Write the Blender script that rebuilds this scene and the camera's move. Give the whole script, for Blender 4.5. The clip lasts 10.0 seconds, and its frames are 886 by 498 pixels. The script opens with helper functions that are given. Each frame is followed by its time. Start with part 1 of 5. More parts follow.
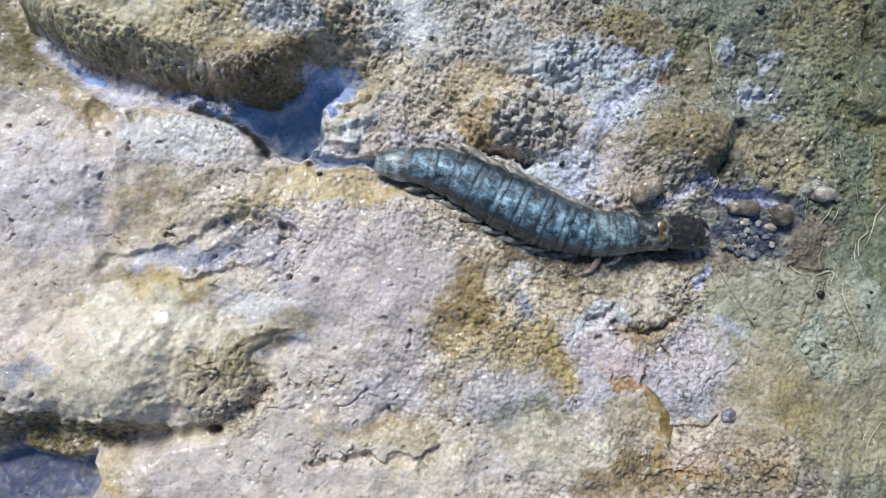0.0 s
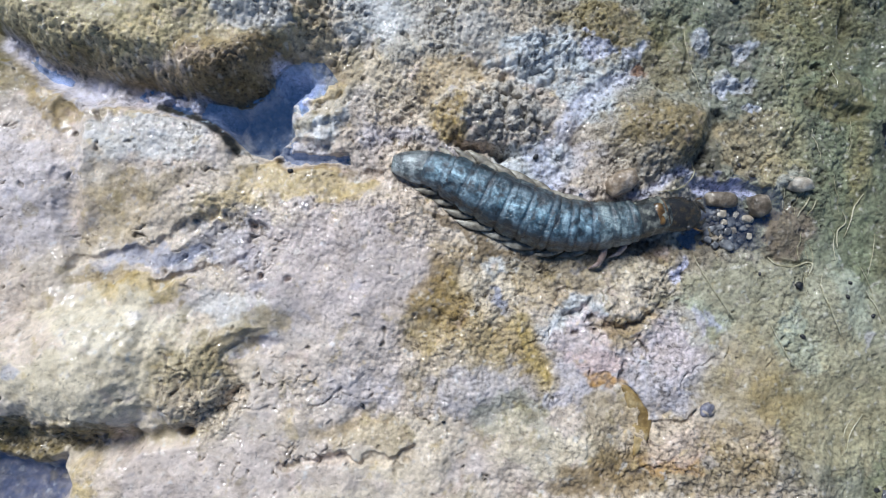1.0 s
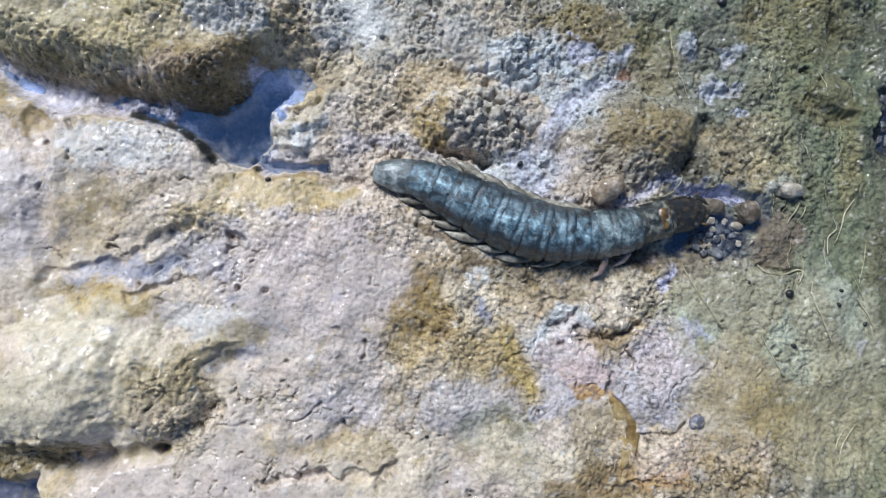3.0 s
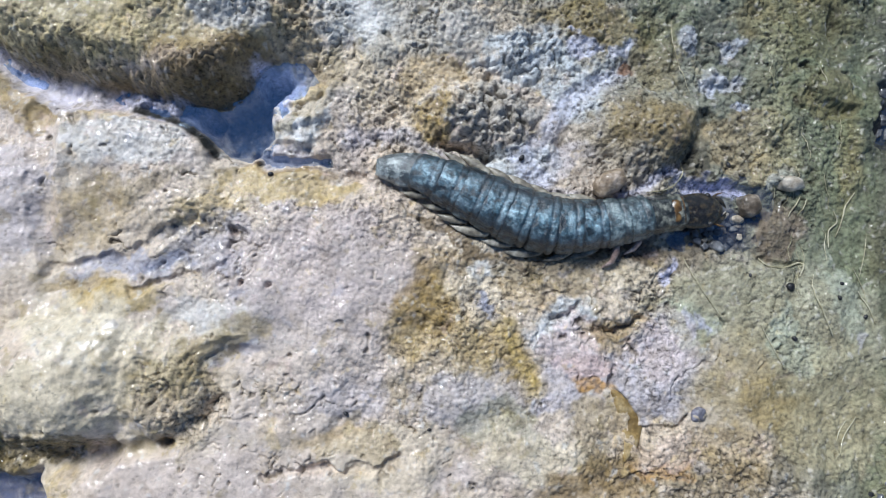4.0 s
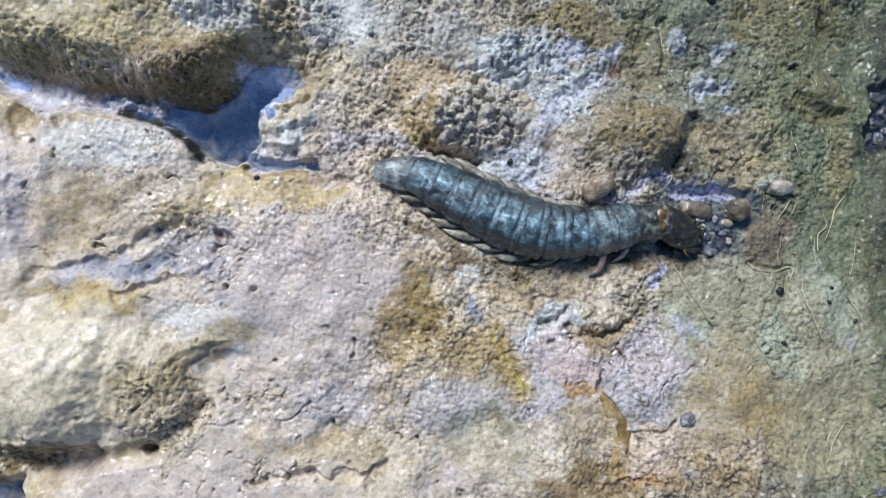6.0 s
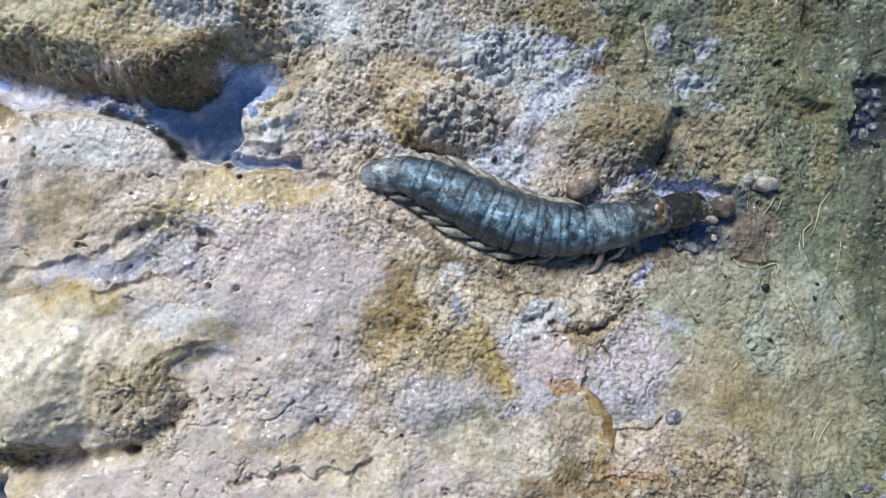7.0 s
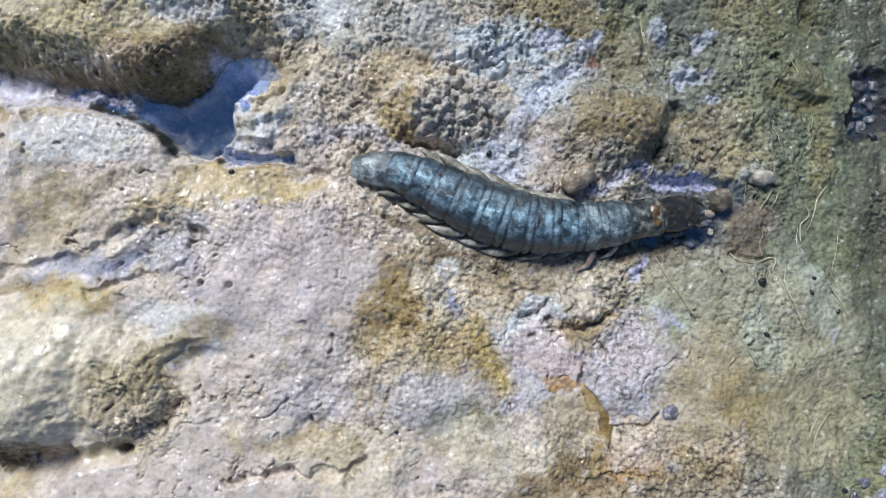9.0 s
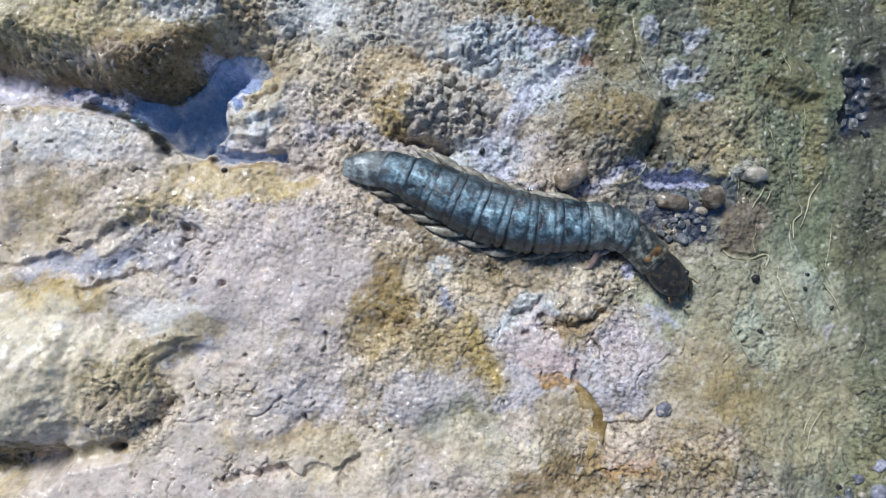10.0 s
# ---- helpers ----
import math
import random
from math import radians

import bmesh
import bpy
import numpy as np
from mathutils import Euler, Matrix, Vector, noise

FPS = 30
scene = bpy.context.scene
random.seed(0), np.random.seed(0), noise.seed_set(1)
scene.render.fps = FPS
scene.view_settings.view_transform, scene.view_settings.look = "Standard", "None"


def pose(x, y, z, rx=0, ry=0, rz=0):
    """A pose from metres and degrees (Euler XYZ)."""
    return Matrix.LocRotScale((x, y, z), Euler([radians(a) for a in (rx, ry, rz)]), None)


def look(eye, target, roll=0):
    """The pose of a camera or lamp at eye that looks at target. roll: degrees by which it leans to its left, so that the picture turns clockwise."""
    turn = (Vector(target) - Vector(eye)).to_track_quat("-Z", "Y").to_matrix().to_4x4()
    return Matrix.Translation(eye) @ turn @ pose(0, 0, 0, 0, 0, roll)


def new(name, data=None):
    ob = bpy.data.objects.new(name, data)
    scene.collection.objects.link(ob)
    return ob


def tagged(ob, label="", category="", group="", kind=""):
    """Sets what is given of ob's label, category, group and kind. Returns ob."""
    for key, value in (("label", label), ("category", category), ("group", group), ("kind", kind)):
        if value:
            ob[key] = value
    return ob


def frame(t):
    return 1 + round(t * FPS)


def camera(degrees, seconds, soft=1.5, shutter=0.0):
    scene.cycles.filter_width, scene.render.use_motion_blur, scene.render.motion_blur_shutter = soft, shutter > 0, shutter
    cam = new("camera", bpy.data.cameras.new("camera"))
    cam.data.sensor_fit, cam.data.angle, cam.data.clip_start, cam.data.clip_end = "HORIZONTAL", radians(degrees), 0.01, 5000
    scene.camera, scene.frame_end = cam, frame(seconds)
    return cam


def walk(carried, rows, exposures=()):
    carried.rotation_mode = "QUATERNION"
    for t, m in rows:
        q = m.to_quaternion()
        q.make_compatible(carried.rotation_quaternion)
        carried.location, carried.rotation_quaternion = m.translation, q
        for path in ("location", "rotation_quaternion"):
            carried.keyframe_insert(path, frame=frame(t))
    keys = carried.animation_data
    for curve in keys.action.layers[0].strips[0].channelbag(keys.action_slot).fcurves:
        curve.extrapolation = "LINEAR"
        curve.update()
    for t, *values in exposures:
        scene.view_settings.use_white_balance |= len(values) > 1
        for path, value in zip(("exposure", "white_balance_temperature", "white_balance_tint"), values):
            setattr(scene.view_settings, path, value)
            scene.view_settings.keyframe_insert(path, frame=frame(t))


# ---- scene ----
cam = camera(67.1, 10.0, 1.1)
PATH = [
    (0, (0.00153, -0.00706, 0.09703), (0.00020, 0.00014, -0.00270), -10.18),
    (0.5, (0.00365, -0.00764, 0.09634), (0.00243, -0.00007, -0.00336), -9.34),
    (1, (0.00516, -0.00784, 0.09576), (0.00398, -0.00033, -0.00395), -9.46),
    (1.5, (0.00556, -0.00825, 0.09550), (0.00429, -0.00048, -0.00419), -9.95),
    (2, (0.00751, -0.00734, 0.09445), (0.00653, 0.00099, -0.00520), -7.58),
    (2.5, (0.00726, -0.00650, 0.09337), (0.00669, 0.00154, -0.00630), -4.90),
    (4, (0.00647, -0.00747, 0.09372), (0.00617, 0.00032, -0.00597), -3.26),
    (4.5, (0.00705, -0.00764, 0.09358), (0.00686, 0.00035, -0.00610), -2.41),
    (5, (0.00588, -0.00750, 0.09422), (0.00574, 0.00042, -0.00547), -1.94),
    (5.5, (0.00639, -0.00711, 0.09355), (0.00651, 0.00097, -0.00612), -0.10),
    (7, (0.00930, -0.00734, 0.09256), (0.01013, 0.00067, -0.00711), 4.53),
    (7.5, (0.00917, -0.00747, 0.09214), (0.01026, 0.00021, -0.00756), 6.62),
    (8, (0.00875, -0.00730, 0.09195), (0.00997, 0.00019, -0.00776), 7.78),
    (8.5, (0.00891, -0.00754, 0.09180), (0.01006, -0.00008, -0.00792), 7.25),
    (9, (0.00971, -0.00750, 0.09175), (0.01090, 0.00003, -0.00796), 7.36),
    (9.5, (0.01009, -0.00760, 0.09177), (0.01140, -0.00001, -0.00794), 8.11),
    (10, (0.01048, -0.00804, 0.09175), (0.01182, -0.00029, -0.00794), 7.99),
]
walk(cam, [(t, look(eye, target, roll)) for t, eye, target, roll in PATH], exposures=[(0.0, 0.0, 5450, 8), (10.0, 0.0, 5450, 8)])

MM = 0.001  # the plan below is drawn in millimetres

# ---- daylight: hazy sky with a broad soft sun high over the far side of the rock ----
SUN_ELEVATION, SUN_AZIMUTH = 47, 30     # degrees; azimuth west of the +y axis
world = bpy.data.worlds.new("sky")
scene.world = world
world.use_nodes = True
wn, wl = world.node_tree.nodes, world.node_tree.links
wn.clear()
sky = wn.new("ShaderNodeTexSky")
sky.sky_type = "NISHITA"
sky.sun_disc = False
sky.sun_elevation = radians(SUN_ELEVATION)
sky.sun_rotation = radians(-SUN_AZIMUTH)
sky.air_density, sky.dust_density, sky.ozone_density = 1.0, 0.2, 3.0
place = wn.new("ShaderNodeTexCoord")
cloud = wn.new("ShaderNodeTexNoise")
cloud.inputs["Scale"].default_value, cloud.inputs["Detail"].default_value = 3.2, 7.0
wl.new(place.outputs["Generated"], cloud.inputs["Vector"])
ramp = wn.new("ShaderNodeMapRange")
ramp.inputs[1].default_value, ramp.inputs[2].default_value, ramp.inputs[4].default_value = 0.61, 0.80, 0.6
wl.new(cloud.outputs["Fac"], ramp.inputs[0])
over = wn.new("ShaderNodeMix")
over.data_type = "RGBA"
wl.new(ramp.outputs[0], over.inputs[0])
wl.new(sky.outputs[0], over.inputs[6])
over.inputs[7].default_value = (7.0, 7.2, 7.8, 1)
back = wn.new("ShaderNodeBackground")
back.inputs["Strength"].default_value = 0.062
wl.new(over.outputs[2], back.inputs["Color"])
wl.new(back.outputs[0], wn.new("ShaderNodeOutputWorld").inputs[0])

sun = new("sun", bpy.data.lights.new("sun", "SUN"))
sun.data.energy, sun.data.angle, sun.data.color = 4.25, radians(20), (1.0, 0.92, 0.80)
sun.matrix_world = pose(0, 0, 5, 90 - SUN_ELEVATION, 0, 180 + SUN_AZIMUTH)


# ---- materials ----
def node_material(name):
    m = bpy.data.materials.new(name)
    m.use_nodes = True
    return m, m.node_tree.nodes, m.node_tree.links, m.node_tree.nodes["Principled BSDF"]


def noise_node(n, l, scale, detail=4.0, rough=0.55, vector=None):
    t = n.new("ShaderNodeTexNoise")
    t.inputs["Scale"].default_value, t.inputs["Detail"].default_value, t.inputs["Roughness"].default_value = scale, detail, rough
    l.new(vector or n.new("ShaderNodeTexCoord").outputs["Object"], t.inputs["Vector"])
    return t


def ramp_node(n, l, source, stops):
    r = n.new("ShaderNodeValToRGB")
    while len(r.color_ramp.elements) < len(stops):
        r.color_ramp.elements.new(0.5)
    for e, (p, c) in zip(r.color_ramp.elements, stops):
        e.position, e.color = p, (*c, 1)
    l.new(source, r.inputs[0])
    return r


def bump_node(n, l, source, strength, distance, before=None):
    b = n.new("ShaderNodeBump")
    b.inputs["Strength"].default_value, b.inputs["Distance"].default_value = strength, distance
    l.new(source, b.inputs["Height"])
    if before:
        l.new(before.outputs[0], b.inputs["Normal"])
    return b


def mixed(n, l, mode, fac, a, b):
    m = n.new("ShaderNodeMix")
    m.data_type, m.blend_type = "RGBA", mode
    for sock, v in ((m.inputs[0], fac), (m.inputs[6], a), (m.inputs[7], b)):
        if isinstance(v, bpy.types.NodeSocket):
            l.new(v, sock)
        elif isinstance(v, tuple):
            sock.default_value = (*v, 1)
        else:
            sock.default_value = v
    return m.outputs[2]


def rock_material():
    m, n, l, p = node_material("wet limestone")
    tint = n.new("ShaderNodeAttribute")
    tint.attribute_name = "mineral_and_shade"
    wet = n.new("ShaderNodeAttribute")
    wet.attribute_name = "wetness"
    crumb = n.new("ShaderNodeAttribute")
    crumb.attribute_name = "crumb"
    fine = noise_node(n, l, 1500, 5, 0.65)
    mid = noise_node(n, l, 420, 5, 0.6)
    grain = ramp_node(n, l, fine.outputs["Fac"], [(0.35, (0.27, 0.26, 0.25)), (0.46, (0.93, 0.92, 0.91)), (0.66, (1.45, 1.44, 1.42))])
    blotch = ramp_node(n, l, mid.outputs["Fac"], [(0.32, (0.74, 0.71, 0.66)), (0.5, (1.0, 1.0, 1.0)), (0.7, (1.14, 1.13, 1.15))])
    c = mixed(n, l, "MULTIPLY", crumb.outputs["Fac"], tint.outputs["Color"], grain.outputs[0])
    c = mixed(n, l, "MULTIPLY", 0.8, c, blotch.outputs[0])
    tc = n.new("ShaderNodeTexCoord")
    vor = n.new("ShaderNodeTexVoronoi")
    vor.inputs["Scale"].default_value = 2100
    l.new(tc.outputs["Object"], vor.inputs["Vector"])
    one = n.new("ShaderNodeSeparateColor")
    l.new(vor.outputs["Color"], one.inputs[0])
    each = ramp_node(n, l, one.outputs[0], [(0.0, (0.62, 0.60, 0.57)), (0.5, (1.0, 1.0, 1.0)), (1.0, (1.22, 1.21, 1.2))])
    c = mixed(n, l, "MULTIPLY", 0.35, c, each.outputs[0])
    pore = noise_node(n, l, 1050, 3, 0.6)
    hole = ramp_node(n, l, pore.outputs["Fac"], [(0.30, (0.22, 0.21, 0.20)), (0.375, (1.0, 1.0, 1.0))])
    c = mixed(n, l, "MULTIPLY", crumb.outputs["Fac"], c, hole.outputs[0])
    l.new(c, p.inputs["Base Color"])
    rough = n.new("ShaderNodeMapRange")
    l.new(wet.outputs["Fac"], rough.inputs[0])
    rough.inputs[3].default_value, rough.inputs[4].default_value = 0.8, 0.35
    l.new(rough.outputs[0], p.inputs["Roughness"])
    p.inputs["Specular IOR Level"].default_value = 0.4
    b1 = bump_node(n, l, mid.outputs["Fac"], 0.6, 0.0006)
    b0 = bump_node(n, l, vor.outputs["Distance"], -0.8, 0.0003, b1)
    b3 = bump_node(n, l, hole.outputs[0], 0.5, 0.0002, b0)
    b2 = bump_node(n, l, fine.outputs["Fac"], 0.9, 0.00045, b3)
    l.new(crumb.outputs["Fac"], b2.inputs["Strength"])
    l.new(b2.outputs[0], p.inputs["Normal"])
    coat = n.new("ShaderNodeMath")
    coat.operation, coat.use_clamp = "MULTIPLY", True
    l.new(wet.outputs["Fac"], coat.inputs[0])
    coat.inputs[1].default_value = 1.25
    l.new(coat.outputs[0], p.inputs["Coat Weight"])
    p.inputs["Coat Roughness"].default_value = 0.05
    p.inputs["Coat IOR"].default_value = 1.8
    drop = noise_node(n, l, 1900, 2, 0.5)      # beads of the wet film
    film = bump_node(n, l, drop.outputs["Fac"], 0.6, 0.0003, b1)
    l.new(film.outputs[0], p.inputs["Coat Normal"])
    return m


def water_material(name, tint, ior, ripple):
    m, n, l, p = node_material(name)
    n.remove(p)
    clear, gloss, fres, mix = n.new("ShaderNodeBsdfTransparent"), n.new("ShaderNodeBsdfGlossy"), n.new("ShaderNodeFresnel"), n.new("ShaderNodeMixShader")
    clear.inputs["Color"].default_value = (*tint, 1)
    gloss.inputs["Roughness"].default_value = 0.02
    gloss.inputs["Color"].default_value = (0.60, 0.79, 1.0, 1)
    fres.inputs["IOR"].default_value = ior
    wave = noise_node(n, l, 160, 2, 0.5)
    b = bump_node(n, l, wave.outputs["Fac"], ripple, 0.0006)
    l.new(b.outputs[0], gloss.inputs["Normal"])
    l.new(b.outputs[0], fres.inputs["Normal"])
    l.new(fres.outputs[0], mix.inputs[0])
    l.new(clear.outputs[0], mix.inputs[1])
    l.new(gloss.outputs[0], mix.inputs[2])
    l.new(mix.outputs[0], n["Material Output"].inputs["Surface"])
    return m


def skin_material(name, low, mid, high, scale, rough, bump=0.0002, coat=0.6, strength=0.5, rings=0.0, film=1.5):
    """Mottled wet skin or stone: three tones over one noise, with fine relief and a wet coat; rings: how strongly it is ringed along x."""
    m, n, l, p = node_material(name)
    info, push, tc = n.new("ShaderNodeObjectInfo"), n.new("ShaderNodeVectorMath"), n.new("ShaderNodeTexCoord")
    push.operation = "ADD"
    l.new(tc.outputs["Object"], push.inputs[0])
    l.new(info.outputs["Random"], push.inputs[1])
    a = noise_node(n, l, scale, 6, 0.62, push.outputs[0])
    f = noise_node(n, l, scale * 4.3, 4, 0.6, push.outputs[0])
    c = ramp_node(n, l, a.outputs["Fac"], [(0.38, low), (0.5, mid), (0.64, high)]).outputs[0]
    g = ramp_node(n, l, f.outputs["Fac"], [(0.35, (0.65, 0.65, 0.65)), (0.62, (1.2, 1.2, 1.2))])
    c = mixed(n, l, "MULTIPLY", 0.8, c, g.outputs[0])
    b = bump_node(n, l, a.outputs["Fac"], strength, bump)
    if rings:
        split = n.new("ShaderNodeSeparateXYZ")
        l.new(tc.outputs["Object"], split.inputs[0])
        mp, st = n.new("ShaderNodeMapping"), n.new("ShaderNodeTexNoise")
        mp.inputs["Scale"].default_value = (0.8, 2.2, 1.2)      # fine creases that run along the body
        st.inputs["Scale"].default_value, st.inputs["Detail"].default_value, st.inputs["Roughness"].default_value = 620, 5, 0.65
        l.new(push.outputs[0], mp.inputs["Vector"])
        l.new(mp.outputs[0], st.inputs["Vector"])
        tone = ramp_node(n, l, st.outputs["Fac"], [(0.36, (0.45, 0.47, 0.47)), (0.5, (1.0, 1.0, 1.0)), (0.64, (1.7, 1.65, 1.55))])
        c = mixed(n, l, "MULTIPLY", 0.6 * rings, c, tone.outputs[0])
        # dark band low on either side of the back, pale skin below it
        away, wob = n.new("ShaderNodeMath"), n.new("ShaderNodeMath")
        away.operation, wob.operation = "ABSOLUTE", "MULTIPLY_ADD"
        l.new(split.outputs[1], away.inputs[0])
        l.new(a.outputs["Fac"], wob.inputs[0])
        wob.inputs[1].default_value = 0.0024
        l.new(away.outputs[0], wob.inputs[2])
        flank = ramp_node(n, l, wob.outputs[0], [(0.0, (1.0, 1.0, 1.0))] * 4)
        span = n.new("ShaderNodeMapRange")
        l.new(wob.outputs[0], span.inputs[0])
        span.inputs[1].default_value, span.inputs[2].default_value = 0.0, 0.006
        l.new(span.outputs[0], flank.inputs[0])
        # first stop brightens the mid-back: wet bluish sheen put into the colour
        for e, (at, tint) in zip(flank.color_ramp.elements, ((0.28, (2.05, 2.08, 2.1)), (0.52, (1.0, 1.02, 1.05)), (0.68, (0.34, 0.36, 0.40)), (0.86, (0.55, 0.52, 0.46)))):
            e.position, e.color = at, (*tint, 1)
        c = mixed(n, l, "MULTIPLY", rings, c, flank.outputs[0])
        # dark skin in the joints and in the cross fold of each ring
        for centre, wide in ((-0.00190, 0.0005), (0.00190, 0.0005), (0.00076, 0.0004)):
            gap, near, joint = n.new("ShaderNodeMath"), n.new("ShaderNodeMath"), n.new("ShaderNodeMapRange")
            gap.operation, near.operation = "SUBTRACT", "ABSOLUTE"
            wave = n.new("ShaderNodeMath")
            wave.operation = "MULTIPLY_ADD"
            l.new(a.outputs["Fac"], wave.inputs[0])
            wave.inputs[1].default_value = 0.0009
            l.new(split.outputs[0], wave.inputs[2])
            l.new(wave.outputs[0], gap.inputs[0])
            gap.inputs[1].default_value = centre + 0.00045
            l.new(gap.outputs[0], near.inputs[0])
            l.new(near.outputs[0], joint.inputs[0])
            joint.inputs[1].default_value, joint.inputs[2].default_value = wide * 0.3, wide
            joint.inputs[3].default_value, joint.inputs[4].default_value = (0.85 if wide > 0.00045 else 0.65) * rings, 0.0
            c = mixed(n, l, "MULTIPLY", joint.outputs[0], c, (0.22, 0.25, 0.30))
        b = bump_node(n, l, st.outputs["Fac"], 0.5, 0.0004, b)
    l.new(c, p.inputs["Base Color"])
    p.inputs["Roughness"].default_value = rough
    p.inputs["Coat Weight"].default_value, p.inputs["Coat Roughness"].default_value = coat, 0.29 if rings else 0.13
    p.inputs["Coat IOR"].default_value = film
    b2 = bump_node(n, l, f.outputs["Fac"], strength, bump * 0.4, b)
    l.new(b2.outputs[0], p.inputs["Normal"])
    if rings:
        wet = bump_node(n, l, st.outputs["Fac"], 0.4, 0.0003, bump_node(n, l, f.outputs["Fac"], 0.8, 0.0003))
        l.new(wet.outputs[0], p.inputs["Coat Normal"])
    return m


ROCK = rock_material()
POOL = water_material("still water", (0.72, 0.82, 1.0), 4.2, 0.05)
FILM = water_material("running water", (0.86, 0.88, 0.92), 2.6, 0.35)
SKIN = skin_material("blue-grey larva skin", (0.005, 0.010, 0.014), (0.045, 0.084, 0.108), (0.215, 0.295, 0.335), 640, 0.42, 0.0004, 0.65, 0.8, 1.0, 1.8)
THORAX = skin_material("pale-flecked larva skin", (0.010, 0.017, 0.020), (0.066, 0.096, 0.106), (0.34, 0.40, 0.39), 600, 0.40, 0.0004, 0.75, 0.8, 0.8, 1.8)
SKIN_TAIL = skin_material("pale larva skin", (0.012, 0.020, 0.024), (0.062, 0.080, 0.082), (0.33, 0.36, 0.35), 560, 0.35, 0.0005, 1.0, 0.8, 0.5, 1.8)
GILL = skin_material("pale gill", (0.09, 0.08, 0.06), (0.23, 0.205, 0.155), (0.46, 0.43, 0.35), 500, 0.5, 0.0002, 0.15)
HEAD = skin_material("dark brown chitin", (0.003, 0.0026, 0.002), (0.007, 0.0055, 0.004), (0.10, 0.068, 0.026), 1500, 0.3, 0.0005, 0.8, 0.9, 0.0, 1.5)
NECK = skin_material("dark olive mottled chitin", (0.010, 0.011, 0.010), (0.045, 0.050, 0.045), (0.30, 0.30, 0.24), 850, 0.3, 0.0005, 0.8, 0.9, 0.0, 1.5)
PEBBLE_LILAC = skin_material("violet-grey pebble", (0.11, 0.105, 0.125), (0.26, 0.25, 0.295), (0.47, 0.46, 0.51), 420, 0.45, 0.0003, 0.4)
SHIELD = skin_material("amber chitin", (0.03, 0.018, 0.007), (0.12, 0.065, 0.020), (0.24, 0.14, 0.045), 500, 0.35, 0.0003, 0.35)
LEG = skin_material("pinkish larva leg", (0.22, 0.15, 0.12), (0.38, 0.28, 0.24), (0.52, 0.44, 0.40), 600, 0.35)
PEBBLE_TAN = skin_material("tan pebble", (0.09, 0.068, 0.044), (0.21, 0.168, 0.12), (0.44, 0.385, 0.31), 420, 0.5, 0.0005, 0.3, 0.8)
PEBBLE_RED = skin_material("reddish tan pebble", (0.15, 0.10, 0.06), (0.32, 0.24, 0.155), (0.60, 0.50, 0.40), 420, 0.4, 0.0005, 0.8, 0.8)
PEBBLE_GREY = skin_material("grey pebble", (0.03, 0.032, 0.037), (0.12, 0.122, 0.13), (0.33, 0.33, 0.33), 420, 0.45)
PEBBLE_PALE = skin_material("pale pebble", (0.26, 0.21, 0.15), (0.46, 0.40, 0.31), (0.66, 0.60, 0.50), 420, 0.5, 0.0005, 0.4, 0.8)
PEBBLE_DARK = skin_material("black grit", (0.008, 0.008, 0.009), (0.02, 0.02, 0.022), (0.06, 0.06, 0.065), 700, 0.5, 0.0003, 0.15)
FIBRE = skin_material("pale plant fibre", (0.28, 0.25, 0.14), (0.45, 0.41, 0.26), (0.6, 0.56, 0.4), 400, 0.4)
HUSK = skin_material("amber seed husk", (0.18, 0.115, 0.035), (0.34, 0.235, 0.085), (0.48, 0.37, 0.19), 350, 0.45, 0.0003, 0.3)


# ---- noise on arrays ----
def lattice(seed):
    r = np.random.RandomState(seed)
    return r.permutation(256), r.rand(256) * 2 * np.pi, r.rand(256), r.rand(256)


def perlin(x, y, seed):
    perm, ang, _, _ = lattice(seed)
    xi, yi = np.floor(x).astype(int), np.floor(y).astype(int)
    fx, fy = x - xi, y - yi
    u, v = fx ** 3 * (fx * (fx * 6 - 15) + 10), fy ** 3 * (fy * (fy * 6 - 15) + 10)

    def corner(i, j):
        a = ang[perm[(perm[(xi + i) & 255] + yi + j) & 255]]
        return np.cos(a) * (fx - i) + np.sin(a) * (fy - j)
    top = corner(0, 0) * (1 - u) + corner(1, 0) * u
    low = corner(0, 1) * (1 - u) + corner(1, 1) * u
    return (top * (1 - v) + low * v) * 1.5


def fbm(x, y, size, octaves, seed, gain=0.5):
    """Fractal noise of about -1..1, size in millimetres."""
    total, amp, norm = 0.0, 1.0, 0.0
    for k in range(octaves):
        s, turn = 2.03 ** k / size, 0.6 + 1.1 * k + seed
        ca, sa = math.cos(turn) * s, math.sin(turn) * s
        total = total + amp * perlin(x * ca - y * sa + 17.3 * k, x * sa + y * ca - 9.1 * k, seed + k)
        norm += amp
        amp *= gain
    return total / norm * 1.4


def cells(x, y, size, seed):
    """Rounded knobs: distance to the nearest scattered seed, 1 at a knob's centre to 0 at its rim."""
    perm, _, rx, ry = lattice(seed)
    ca, sa = math.cos(seed) / size, math.sin(seed) / size
    xs, ys = x * ca - y * sa, x * sa + y * ca
    xi, yi = np.floor(xs).astype(int), np.floor(ys).astype(int)
    best = np.full(x.shape, 9.0)
    for i in (-1, 0, 1):
        for j in (-1, 0, 1):
            h = perm[(perm[(xi + i) & 255] + yi + j) & 255]
            best = np.minimum(best, (xi + i + rx[h] - xs) ** 2 + (yi + j + ry[h] - ys) ** 2)
    return np.clip(1 - best, 0, 1)


def beads(x, y, size, seed):
    """Separate round grains: half balls with gaps between them."""
    c = 1 - cells(x, y, size, seed)
    return np.sqrt(np.clip(1 - 2.4 * c, 0, 1))


